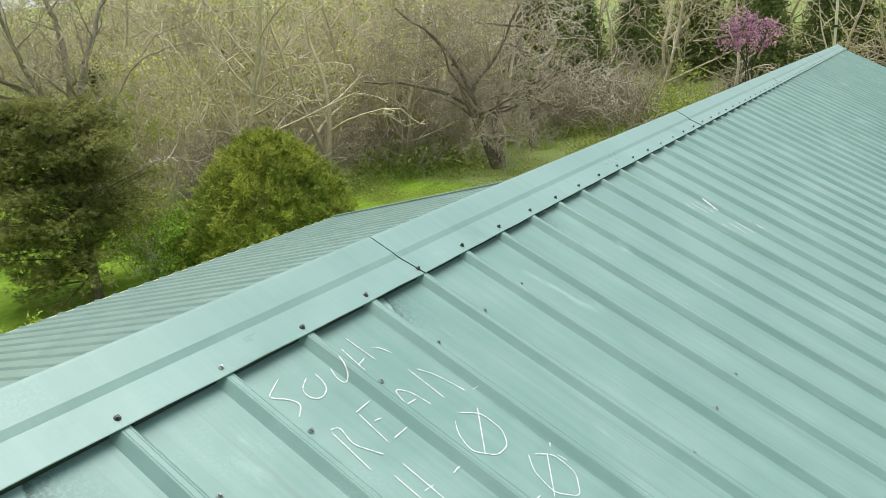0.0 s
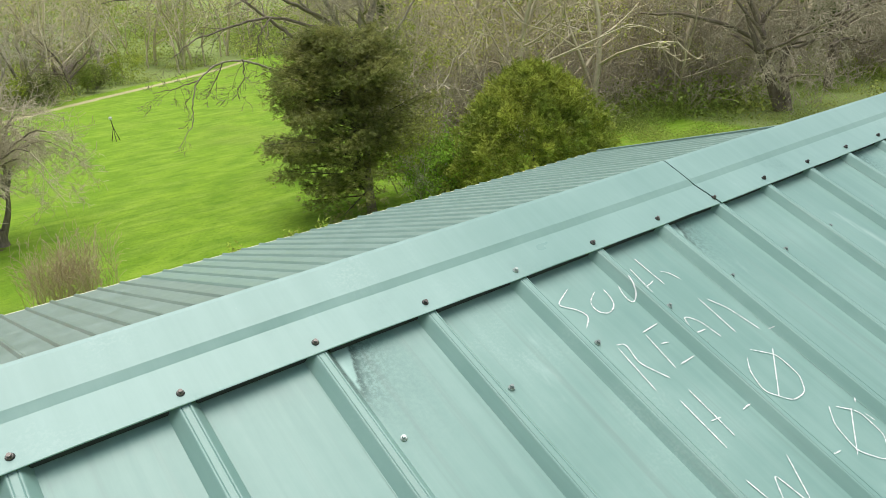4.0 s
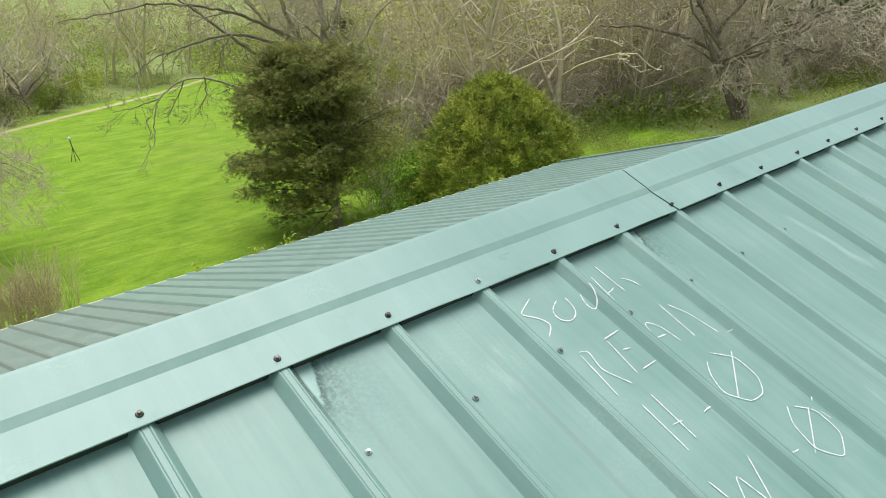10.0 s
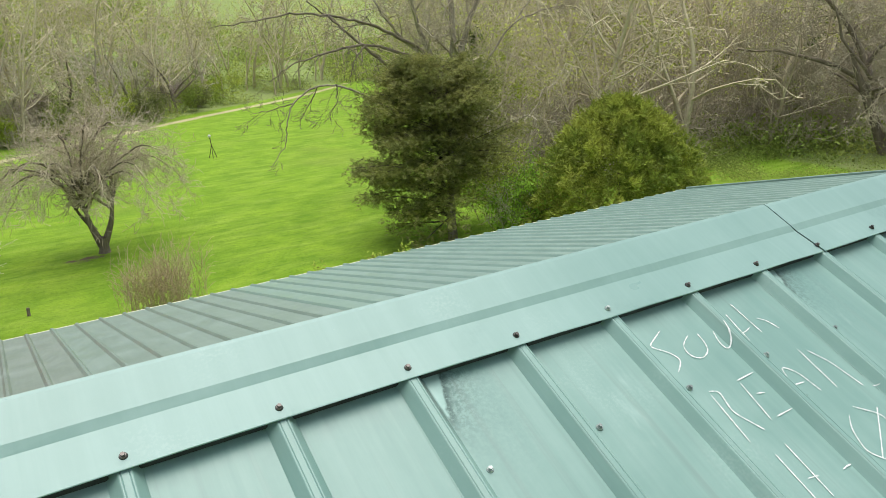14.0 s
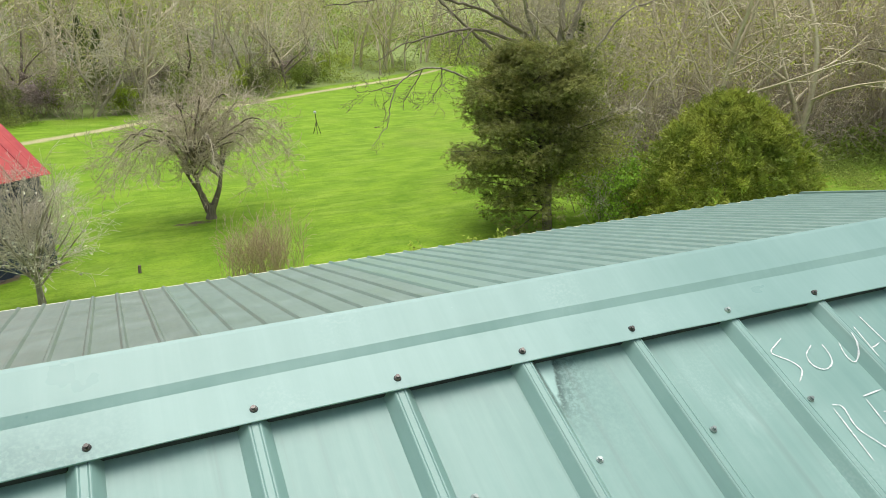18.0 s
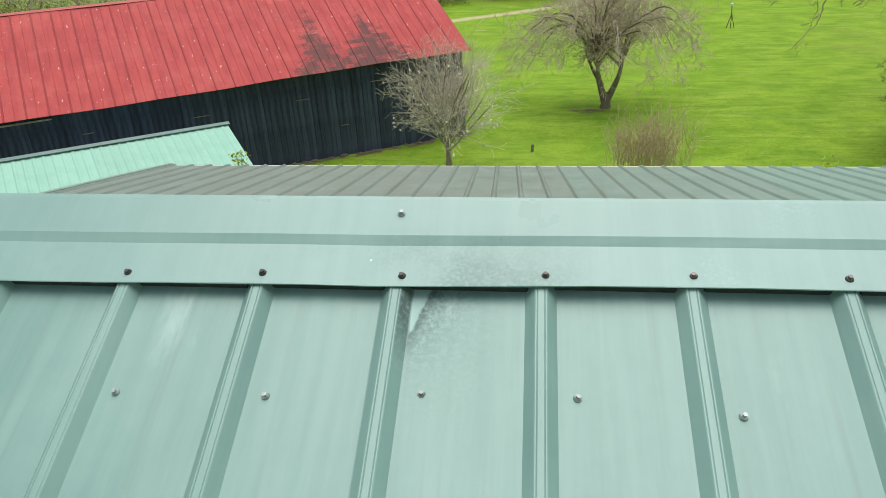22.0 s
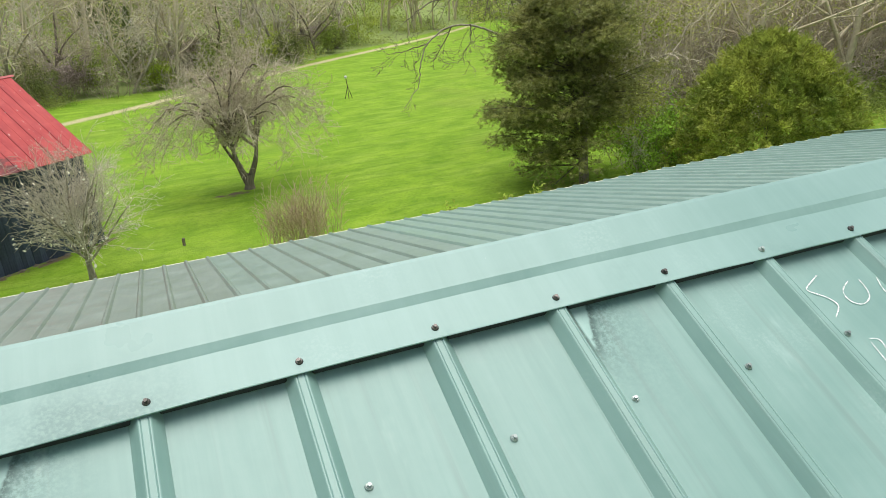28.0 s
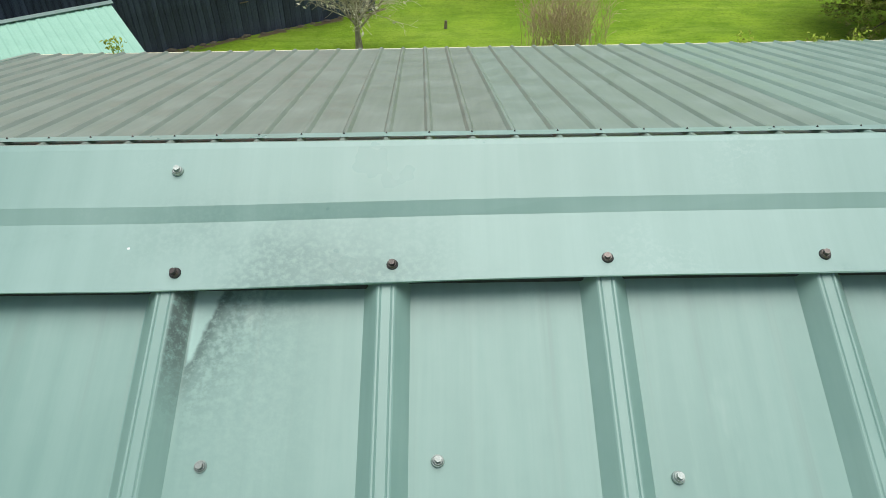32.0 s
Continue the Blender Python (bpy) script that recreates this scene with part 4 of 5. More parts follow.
def sprays(p, d, size, seed, blades=14, width=0.16):
    """A flat feathery fan of narrow blades at each point p, pointing along d."""
    r = np.random.RandomState(seed)
    n = len(p)
    d = d / (np.linalg.norm(d, axis=1, keepdims=True) + 1e-9)
    side = np.cross(d, r.normal(0, 0.45, (n, 3)) + np.array([0, 0, 1.0]))
    side /= np.linalg.norm(side, axis=1, keepdims=True) + 1e-9
    up = np.cross(side, d)
    length = size * r.uniform(0.6, 1.3, n)
    k = np.arange(blades)
    f = (k + 0.5) / blades
    sign = np.where(k % 2 == 0, 1.0, -1.0)
    root = p[:, None] + d[:, None] * (f[None, :, None] * length[:, None, None])
    spread_ = r.uniform(0.55, 1.0, (n, blades, 1))
    bd = d[:, None] * 0.75 + side[:, None] * (sign[None, :, None] * spread_) + up[:, None] * r.normal(0, 0.28, (n, blades, 1))
    bd /= np.linalg.norm(bd, axis=2, keepdims=True)
    bl = (length[:, None] * (0.62 - 0.38 * f)[None] * r.uniform(0.7, 1.2, (n, blades)))[:, :, None]
    cr = np.cross(bd, up[:, None] + r.normal(0, 0.35, (n, blades, 3)))
    cr /= np.linalg.norm(cr, axis=2, keepdims=True) + 1e-9
    mid = root + bd * bl * 0.5
    v = np.stack([root, mid + cr * bl * width, root + bd * bl, mid - cr * bl * width], 2).reshape(-1, 3)
    return v, np.arange(len(v)).reshape(-1, 4)


def ends_of(rows, most, seed, jitter=0.1, per=1):
    r = np.random.RandomState(seed)
    tips = rows[rows[:, 6] < most][:, 3:6]
    p = np.repeat(tips, per, 0)
    return p + r.normal(0, jitter, p.shape)


def tree_thing(name, base, label, category, stems, twigs, wood_mat, twig_mat, thick=0.03, foliage=None, foliage_mat=None, foliage_name="crown", group="", least=0.006):
    """stems: one set of branch pieces for the trunk and one for each limb; their thin pieces and twigs become the bare crown."""
    t = empty(name, Matrix.Translation(base), label, category, group)
    small = [] if twigs is None else [twigs]
    for i, rows in enumerate(stems):
        big = rows[rows[:, 6] >= thick]
        small.append(rows[rows[:, 6] < thick])
        if not len(big):
            continue
        v, f = tubes(big, 8)
        ob = link_mesh("trunk" if i == 0 else "limb", quads_mesh("trunk" if i == 0 else "limb", v, f), wood_mat, t)
        for p in ob.data.polygons:
            p.use_smooth = True
    small = np.concatenate(small) if small else np.zeros((0, 8))
    if len(small):
        v, f = tubes(small, 3, least)
        ob = link_mesh("twig_crown", quads_mesh("twig_crown", v, f), twig_mat, t)
        ob["kind"] = "stuff"
    if foliage is not None:
        ob = link_mesh(foliage_name, quads_mesh(foliage_name, *foliage), foliage_mat, t)
        ob["kind"] = "stuff"
    return t


def limbs(seed, trunks, levels, **k):
    return [grow(seed + i, [t], levels, **k) for i, t in enumerate(trunks)]


M_TWIG_BROWN = surface("grey_brown_twigs", (0.40, 0.335, 0.24), (0.66, 0.58, 0.44), 8, 0.4, 0.95, relief=0)


def guided(points, r0, r1, seed, sides, length, levels=2, hang=0.0, **k):
    """A limb along a few bends, with side branches of grown twigs."""
    p = np.array(points, float)
    n = 6 * (len(p) - 1)
    u = np.linspace(0, len(p) - 1, n + 1)
    path = np.stack([np.interp(u, range(len(p)), p[:, i]) for i in range(3)], 1)
    for _ in range(4):
        path[1:-1] = (path[:-2] + 2 * path[1:-1] + path[2:]) / 4
    r = np.random.RandomState(seed)
    path[1:-1] += r.normal(0, 0.025, (n - 1, 3))
    rad = r0 + (r1 - r0) * np.linspace(0, 1, n + 1) ** 0.8
    rows = np.concatenate([path[:-1], path[1:], rad[:-1, None], rad[1:, None]], 1)
    starts = []
    for i in range(sides):
        j = int(n * (0.15 + 0.85 * (i + r.rand()) / sides)) % n
        d = path[j + 1] - path[j]
        d = d / np.linalg.norm(d) * 0.8 + r.normal(0, 0.75, 3) - np.array([0, 0, hang])
        starts.append((tuple(path[j]), tuple(d), length * r.uniform(0.5, 1.3), rad[j] * 0.5))
    return rows, grow(seed + 1, starts, levels, **k)


def apple_tree():
    r = np.random.RandomState(8)
    bole = grow(7, [((0.06, 0, -0.15), (0.02, 0, 1), 0.85, 0.30)], 0, wander=0.02, up=0.0)
    bole[:, 6:8] = np.maximum(bole[:, 6:8], 0.19)
    stems = limbs(8, [((0.02, 0, 0.35), (-0.32, 0.05, 1), 2.1, 0.17), ((0.1, 0, 0.35), (0.46, -0.05, 1), 2.2, 0.16), ((-0.1, 0.1, 1.0), (-0.8, 0.5, 1), 1.6, 0.10)], 0, wander=0.06)
    crown = []
    for k in range(24):
        az = k * 2.399 + r.normal(0, 0.2)
        stem = stems[(0, 1, 0, 2, 1)[k % 5]]
        p0 = stem[-1 - k % 3, 3:6]
        high = k % 3 == 0
        reach, top = (r.uniform(1.6, 2.8), r.uniform(4.6, 5.9)) if high else (r.uniform(3.6, 5.1), r.uniform(3.5, 4.6))
        end = top - (0.3 if high else r.uniform(1.0, 2.3))
        c = np.array([math.cos(az), math.sin(az), 0.0])
        pts = [tuple(p0), tuple(p0 * 0.5 + 0.5 * (c * reach * 0.45 + np.array([0.1, 0, top])) + np.array([0, 0, 0.25])), tuple(c * reach * 0.62 + np.array([0.1, 0, top])), tuple(c * reach + np.array([0.1, 0, end]))]
        rows, tw = guided(pts, r.uniform(0.055, 0.08), 0.014, 400 + 2 * k, 20, 1.15, 2, -0.35 if high else (0.25 if k % 2 else -0.15), wander=0.13, droop=0.05, up=0.01, kids=(5, 3), ratio=0.55, spread=0.8, start=0.15, thin=0.5, steps=(5, 4, 3))
        crown.append(np.concatenate([rows, tw]))
    return tree_thing("apple_tree", (3.0, 31.2, 0), "bare spreading apple tree with drooping twigs on the lawn", "tree", [bole] + stems + crown, None, M_BARK, M_TWIG_BROWN, 0.026, least=0.0075)


apple_tree()


def white_tree():
    stem = grow(21, [((0, 0, -0.1), (0.0, 0, 1), 1.5, 0.14)], 0, wander=0.03)
    arms = limbs(22, [((0, 0, 0.75 + 0.035 * i), (math.cos(i * 2.4) * (1.0 - 0.036 * i), math.sin(i * 2.4) * (1.0 - 0.036 * i), 1), 2.55, 0.034) for i in range(22)], 2, wander=0.08, droop=0.0, up=0.03, kids=(17, 8), ratio=0.42, spread=0.66, start=0.08, thin=0.45, steps=(7, 5, 4))
    tips = ends_of(np.concatenate(arms), 0.012, 3, 0.04)
    r = np.random.RandomState(2)
    keep = tips[(r.rand(len(tips)) < 0.06 * np.clip(2.8 - tips[:, 2], 0.1, 1.4))]
    return tree_thing("flowering_tree", (-2.75, 22.6, 0), "small grey bare tree with scattered white blossom by the barn", "tree", [stem] + arms, None, M_BARK_PALE, M_TWIG_PALE, 0.018, leaves(keep, 0.075, 4), M_BLOSSOM, "blossom", least=0.0042)


white_tree()


def twig_shrub():
    r = np.random.RandomState(6)
    tr = [((r.normal(0, 0.55), r.normal(0, 0.35), -0.05), (r.normal(0, 0.22), r.normal(0, 0.2), 1), r.uniform(1.0, 2.0), 0.008) for _ in range(190)]
    wood = grow(5, tr, 2, wander=0.07, up=0.03, kids=(4, 2), ratio=0.35, spread=0.45, steps=(5, 3, 2))
    s = empty("twig_shrub", Matrix.Translation((3.7, 22.3, 0)), "bare tan shrub of many upright twigs on the lawn", "shrub")
    v, f = tubes(wood, 3, 0.0048)
    link_mesh("twig_crown", quads_mesh("twig_crown", v, f), M_TWIG_WARM, s)["kind"] = "stuff"
    bm = bmesh.new()
    bmesh.ops.create_icosphere(bm, subdivisions=2, radius=0.35)
    for v in bm.verts:
        v.co = Vector((v.co.x * 1.9, v.co.y * 1.2, v.co.z * 0.35)) * r.uniform(0.85, 1.1)
    part("root_crown", bm, M_BARK, s)


M_TWIG_WARM = surface("warm_tan_twigs", (0.44, 0.33, 0.21), (0.66, 0.53, 0.37), 8, 0.4, 0.95, relief=0)
twig_shrub()


def cedar_tree():
    r = np.random.RandomState(9)
    H = 6.8
    trunk = grow(2, [((0.55, -0.3, -0.1), (-0.03, 0, 1), H * 0.95, 0.21)], 0, wander=0.03, steps=(12,))
    arms, P, D = [], [], []
    for i in range(215):
        z = 0.75 + (H - 0.9) * (i / 215) ** 0.85
        f = (z - 0.7) / (H - 0.7)
        th = i * 2.399 + r.normal(0, 0.35)
        reach = (3.45 * (1 - f) ** 0.33 * (0.70 + 0.30 * min(1, (f + 0.05) / 0.2)) + 0.2) * r.choice([0.55, 0.75, 0.9, 1.0, 1.12], p=[0.12, 0.2, 0.28, 0.25, 0.15]) * (1 + 0.12 * math.sin(th * 3 + z * 1.3))
        if z < 1.0 + 2.3 * math.cos(th + 0.5):
            continue
        base = np.array([0.45 * (1 - f), -0.25 * (1 - f), z])
        rise = r.uniform(-0.15, 0.30) + 0.35 * f
        tip = base + np.array([math.cos(th), math.sin(th), rise]) * reach
        arms.append((*base, *tip, 0.035 * (1 - f) + 0.010, 0.005))
        n = int(60 + 70 * reach / 3)
        s = r.uniform(0.18, 1.0, n) ** 0.65
        c = base + (tip - base) * s[:, None]
        c[:, 2] -= 0.22 * s ** 3 * reach / 3
        out = np.array([math.cos(th), math.sin(th), 0.0])
        lat = np.array([-math.sin(th), math.cos(th), 0.0])
        w = r.normal(0, 1, n) * (0.16 + 0.20 * np.sin(s * 3.0)) * reach / 2.4
        c += lat * w[:, None] + r.normal(0, 1, (n, 3)) * np.array([0.10, 0.10, 0.12])
        d = out * 0.8 + lat * np.sign(w)[:, None] * r.uniform(0.1, 0.9, (n, 1)) + np.stack([r.normal(0, 0.2, n), r.normal(0, 0.2, n), r.normal(0.05, 0.6, n)], 1)
        P.append(c)
        D.append(d)
    fol = sprays(np.concatenate(P), np.concatenate(D), 0.21, 12, 14, 0.13)
    return tree_thing("cedar_tree", (14.35, 23.45, 0), "dark olive-green bushy cedar tree at the lawn's edge", "tree", [trunk], np.array(arms), M_BARK, M_BARK_DARK, 0.05, fol, M_CEDAR, "foliage")


cedar_tree()


def arborvitae():
    r = np.random.RandomState(14)
    H, R = 5.4, 3.45
    P, D, inner = [], [], []
    for i in range(7600):
        f = r.uniform(0.0, 1.0) ** 0.85
        th = r.uniform(0, 2 * np.pi)
        prof = R * (max(0.0, 1 - f ** 2.1)) ** 0.62 * (0.86 + 0.14 * min(1, f / 0.2))
        lump = 0.95 + 0.07 * math.sin(5 * th + 7 * f) + 0.075 * math.sin(11 * th - 9 * f) + 0.075 * math.sin(17 * th + 23 * f) + r.normal(0, 0.06)
        if math.sin(th * 9 + 3 * f) + math.sin(f * 26 + th * 4) + math.sin(th * 17 - f * 31) < -0.7:
            if r.rand() < 0.82:
                continue
            lump *= 0.86
        q = np.array([math.cos(th) * prof * lump, math.sin(th) * prof * lump, 0.05 + f * H * (1 + 0.02 * math.sin(4 * th))])
        out = q - np.array([0, 0, H * 0.22])
        out /= np.linalg.norm(out)
        P.append(q * np.array([0.95, 0.95, 0.97]))
        D.append(out * 0.8 + np.array([0, 0, r.uniform(-0.9, 0.7)]) + r.normal(0, 0.36, 3))
        if i % 4 == 0:
            inner.append(q * np.array([0.84, 0.84, 0.93]) + r.normal(0, 0.16, (40, 3)))
    fol = join([sprays(np.array(P), np.array(D), 0.22, 15, 14, 0.15), sprays(np.array(P)[::6], np.array(D)[::6] + np.array([0, 0, 0.25]), 0.42, 16, 16, 0.11), leaves(np.concatenate(inner), 0.05, 15, 2.4)])
    trunk = grow(4, [((0, 0, -0.1), (0, 0, 1), 3.0, 0.14)], 0, wander=0.03)
    return tree_thing("arborvitae", (19.0, 18.2, 0), "large rounded yellow-green arborvitae bush behind the house", "bush", [trunk], None, M_BARK_DARK, M_BARK, 0.01, fol, M_ARBOR, "foliage")


arborvitae()


def big_bare_tree():
    fork = (21.4, 33.0, 4.5)
    base = np.array((22.0, 33.0, 0.0))
    trunk, _ = guided([(22.0, 33.0, -0.2), (21.8, 33.0, 2.0), fork], 0.42, 0.34, 1, 1, 0.1)
    pale = [([fork, (21.4, 33, 6.1), (21.45, 33, 8.2), (21.4, 33, 10), (20.8, 33, 11.6)], 0.23, 0.10), ([fork, (21.9, 33, 6.8), (22.4, 33, 8.2), (23.2, 33, 9.7), (24.2, 33, 11.6)], 0.23, 0.09), ([fork, (19.7, 32.7, 7.0), (18.85, 32.3, 8.6), (18.3, 32, 10.6)], 0.18, 0.07), ([(21.8, 33, 3.2), (22.3, 33, 4.7), (23.9, 32.7, 6.95), (25.0, 32.4, 8.25), (26.7, 32.1, 8.7), (28.2, 31.8, 8.9), (30.1, 31.5, 8.1)], 0.085, 0.015), ([(25.2, 32.5, 8.35), (26, 32.3, 9.3), (28.1, 32.2, 9.95), (30.4, 32, 10.6)], 0.045, 0.015), ([fork, (20.5, 33.2, 6.3), (18.6, 33.5, 7.6), (17.4, 33.8, 9.6)], 0.15, 0.05)]
    dark = [([fork, (20.8, 33, 5.9), (19.1, 32.7, 7.2), (16.8, 32.3, 8.3), (14.9, 32, 8.8), (12.6, 31.7, 9.1), (10.2, 31.3, 8.8), (8.5, 31, 8.6)], 0.13, 0.02), ([fork, (17.8, 33, 6.1), (16.1, 33, 7.6), (14.8, 33, 8.7), (13.6, 33, 9.6)], 0.12, 0.03), ([(20.2, 33, 6.3), (16.3, 32.7, 7.6), (14.2, 32.3, 7.3), (12.3, 32, 6.9), (11.0, 31.8, 6.2)], 0.10, 0.015), ([(16.2, 32.5, 7.5), (15.4, 32.2, 6.9), (14.9, 32, 5.9)], 0.05, 0.012)]
    low = [([(18.6, 31.6, 4.1), (16.5, 30, 4.4), (15.6, 29.9, 4.8), (14.4, 29.8, 5.5), (13.2, 29.6, 6.0), (12.2, 29.5, 6.0), (11.0, 29.4, 5.35), (10.66, 29.3, 4.3), (10.5, 29.1, 3.7), (9.75, 29, 2.9)], 0.085, 0.010), ([(13.2, 29.5, 6.0), (13.15, 29.4, 5.2), (12.4, 29.3, 4.4)], 0.03, 0.010), ([(11.2, 29.4, 5.4), (10.2, 29.3, 5.2), (9.2, 29.2, 5.15)], 0.03, 0.010), ([(12.4, 29.5, 6.0), (12.0, 29.6, 5.4), (11.4, 29.6, 4.6)], 0.03, 0.010)]
    t = empty("bare_tree", Matrix.Translation(base), "tall bare pale-barked tree with wide drooping limbs behind the cedar", "tree")
    shift = np.array([*base, *base, 0, 0])
    twigs = []

    def wood_part(name, rows, mat, sides=8):
        v, f = tubes(rows - shift, sides)
        ob = link_mesh(name, quads_mesh(name, v, f), mat, t)
        for p in ob.data.polygons:
            p.use_smooth = True

    wood_part("trunk", trunk, M_BARK_PALE)
    for i, (pts, r0, r1) in enumerate(pale):
        rows, tw = guided(pts, r0, r1, 300 + 2 * i, 9, 2.4, 3, 0.0, wander=0.14, droop=0.05, up=0.03, kids=(7, 5, 3), ratio=0.5, spread=0.9, start=0.2, thin=0.45)
        wood_part("limb", rows, M_BARK_PALE)
        twigs.append(tw)
    v, f = tubes(np.concatenate(twigs) - shift, 3, 0.009)
    link_mesh("twig_crown", quads_mesh("twig_crown", v, f), M_TWIG, t)["kind"] = "stuff"
    fine = []
    for i, (pts, r0, r1) in enumerate(dark + low):
        rows, tw = guided(pts, r0, r1, 340 + 2 * i, 11 if i < 4 else 8, 1.7 if i < 4 else 1.0, 2, 0.35, wander=0.20, droop=0.12, up=-0.02, kids=(4, 3), ratio=0.45, spread=0.8, start=0.2, thin=0.45)
        wood_part("limb", rows, M_BARK_PALE if i == 4 else M_BARK, 6)
        fine.append(tw)
    v, f = tubes(np.concatenate(fine) - shift, 3, 0.0065)
    link_mesh("twig_crown", quads_mesh("twig_crown", v, f), M_BARK, t, "dark fine drooping twigs")["kind"] = "stuff"
    return t


big_bare_tree()


def leaning_tree():
    back = Vector((-0.42, 0.9, 0)).normalized()
    L = lambda a, z: (back.x * a, back.y * a, z)
    tr = [((0, 0, -0.3), (*L(0.40, 1),), 6.4, 0.36), ((0.25, -0.15, -0.2), (*L(0.1, 1),), 5.5, 0.26), (L(1.1, 3.4), (*L(1.0, 0.9),), 7.4, 0.15), (L(1.5, 4.6), (*L(0.4, 1.2),), 7.0, 0.16), (L(1.5, 4.6), (*L(-0.6, 1.2),), 7.0, 0.13), (L(0.8, 2.6), (*L(0.9, 0.8),), 6.0, 0.09), (L(1.0, 3.0), (-0.9, -0.5, 0.6), 6.4, 0.10), (L(1.0, 3.0), (0.3, -0.9, 0.6), 6.0, 0.10), (L(1.2, 4.0), (-0.7, 0.2, 0.9), 6.6, 0.10), (L(1.2, 4.0), (0.6, 0.5, 0.8), 6.0, 0.10)]
    wood = limbs(41, tr[:1], 0, wander=0.05) + limbs(190, tr[1:], 4, wander=0.2, droop=0.10, up=0.0, kids=(11, 8, 5, 2), ratio=0.46, spread=1.0, start=0.1, thin=0.40)
    return tree_thing("bare_tree", (41.0, 20.8, ground_z(41, 20.8)), "leaning bare tree with a dark trunk and tangled drooping branches", "tree", wood, None, M_BARK, M_TWIG, 0.06, least=0.014)


leaning_tree()


def tangled_tree():
    tr = [((0, 0, -0.3), (0.03, 0.02, 1), 9.0, 0.30)] + [((0.05, 0, 2.6 + 0.9 * i), (math.cos(i * 2.4), math.sin(i * 2.4), 0.3), 4.8, 0.11) for i in range(9)]
    wood = limbs(23, tr, 4, wander=0.22, droop=0.16, up=0.02, kids=(6, 5, 3, 2), ratio=0.55, spread=1.0, start=0.2, thin=0.5)
    return tree_thing("bare_tree", (47.0, 21.3, ground_z(47, 21.3)), "bare tree with a straight dark trunk and pale hanging twigs", "tree", wood, None, M_BARK, M_TWIG_PALE, 0.05, least=0.016)


tangled_tree()


def redbud():
    stems = limbs(28, [((0, 0, -0.2), (0.05 * i - 0.05, 0.08 - 0.08 * i, 1), 5.3, 0.09) for i in range(3)], 0, wander=0.05)
    wood = stems + limbs(29, [(tuple(stems[i % 3][-1, 3:6]), (math.cos(i * 2.1) * 0.45, math.sin(i * 2.1) * 0.45, 1), 2.3, 0.035) for i in range(9)], 3, wander=0.07, up=0.05, kids=(6, 4, 2), ratio=0.42, spread=0.55, start=0.2)
    pts = ends_of(np.concatenate(wood), 0.016, 7, 0.05, 1)
    return tree_thing("redbud_tree", (46.0, 6.9, ground_z(46, 6.9)), "redbud tree covered in pink blossom", "tree", wood, None, M_BARK_DARK, M_BARK_DARK, 0.03, leaves(pts, 0.085, 8), M_REDBUD, "blossom")


redbud()


def leafy_shrub(name, base, seed, width, height, mat, label, size=0.11, count=1800, stems=14):
    r = np.random.RandomState(seed)
    tr = [((r.normal(0, width * 0.12), r.normal(0, width * 0.12), -0.1), (r.normal(0, 0.45), r.normal(0, 0.45), 1), height * r.uniform(0.6, 1.0), 0.02) for _ in range(stems)]
    wood = grow(seed, tr, 2, wander=0.15, kids=(5, 4), ratio=0.45, spread=0.8, start=0.2)
    tips = ends_of(wood, 0.02, seed, 0.12)
    pick = tips[r.randint(0, len(tips), count)] + r.normal(0, 0.13, (count, 3))
    s = empty(name, Matrix.Translation((base[0], base[1], ground_z(*base))), label, "shrub")
    v, f = tubes(wood, 3, 0.006)
    link_mesh("twig_crown", quads_mesh("twig_crown", v, f), M_BARK, s)["kind"] = "stuff"
    link_mesh("foliage", quads_mesh("foliage", *leaves(pick, size, seed + 1)), mat, s)["kind"] = "stuff"


leafy_shrub("green_shrub", (17.0, 20.4), 51, 2.6, 2.8, M_BUSH, "bright green leafy shrub between the cedar and arborvitae", 0.075, 8000, 22)
leafy_shrub("green_shrub", (17.8, 24.0), 52, 2.6, 3.4, M_SPRING, "yellow-green leafing shrub beside the cedar", 0.06, 6500, 16)
leafy_shrub("green_shrub", (52.0, 12.5), 53, 1.5, 3.4, M_SPRING, "yellow-green leafing bush at the wood's edge", 0.08, 3200, 9)
leafy_shrub("spring_tree", (25.5, 35.5), 54, 2.2, 8.4, M_SPRING, "young tree with fresh yellow-green leaves", 0.075, 5000, 6)
leafy_shrub("spring_tree", (45.6, 8.9), 55, 1.2, 7.4, M_SPRING, "thin sapling with fresh yellow-green leaves beside the redbud", 0.08, 900, 3)


def bare_shrub():
    r = np.random.RandomState(33)
    tr = [((r.normal(0, 0.1), r.normal(0, 0.1), -0.05), (r.normal(0.1, 0.4), r.normal(-0.2, 0.3), 1), r.uniform(1.8, 2.6), 0.016) for _ in range(7)]
    wood = grow(34, tr, 3, wander=0.2, droop=0.1, kids=(4, 4, 3), ratio=0.5, spread=0.9)
    s = empty("bare_shrub", Matrix.Translation((16.0, 21.2, 0)), "pale leafless shrub between the cedar and green shrub", "shrub")
    v, f = tubes(wood, 3, 0.006)
    link_mesh("twig_crown", quads_mesh("twig_crown", v, f), M_TWIG_PALE, s)["kind"] = "stuff"


bare_shrub()


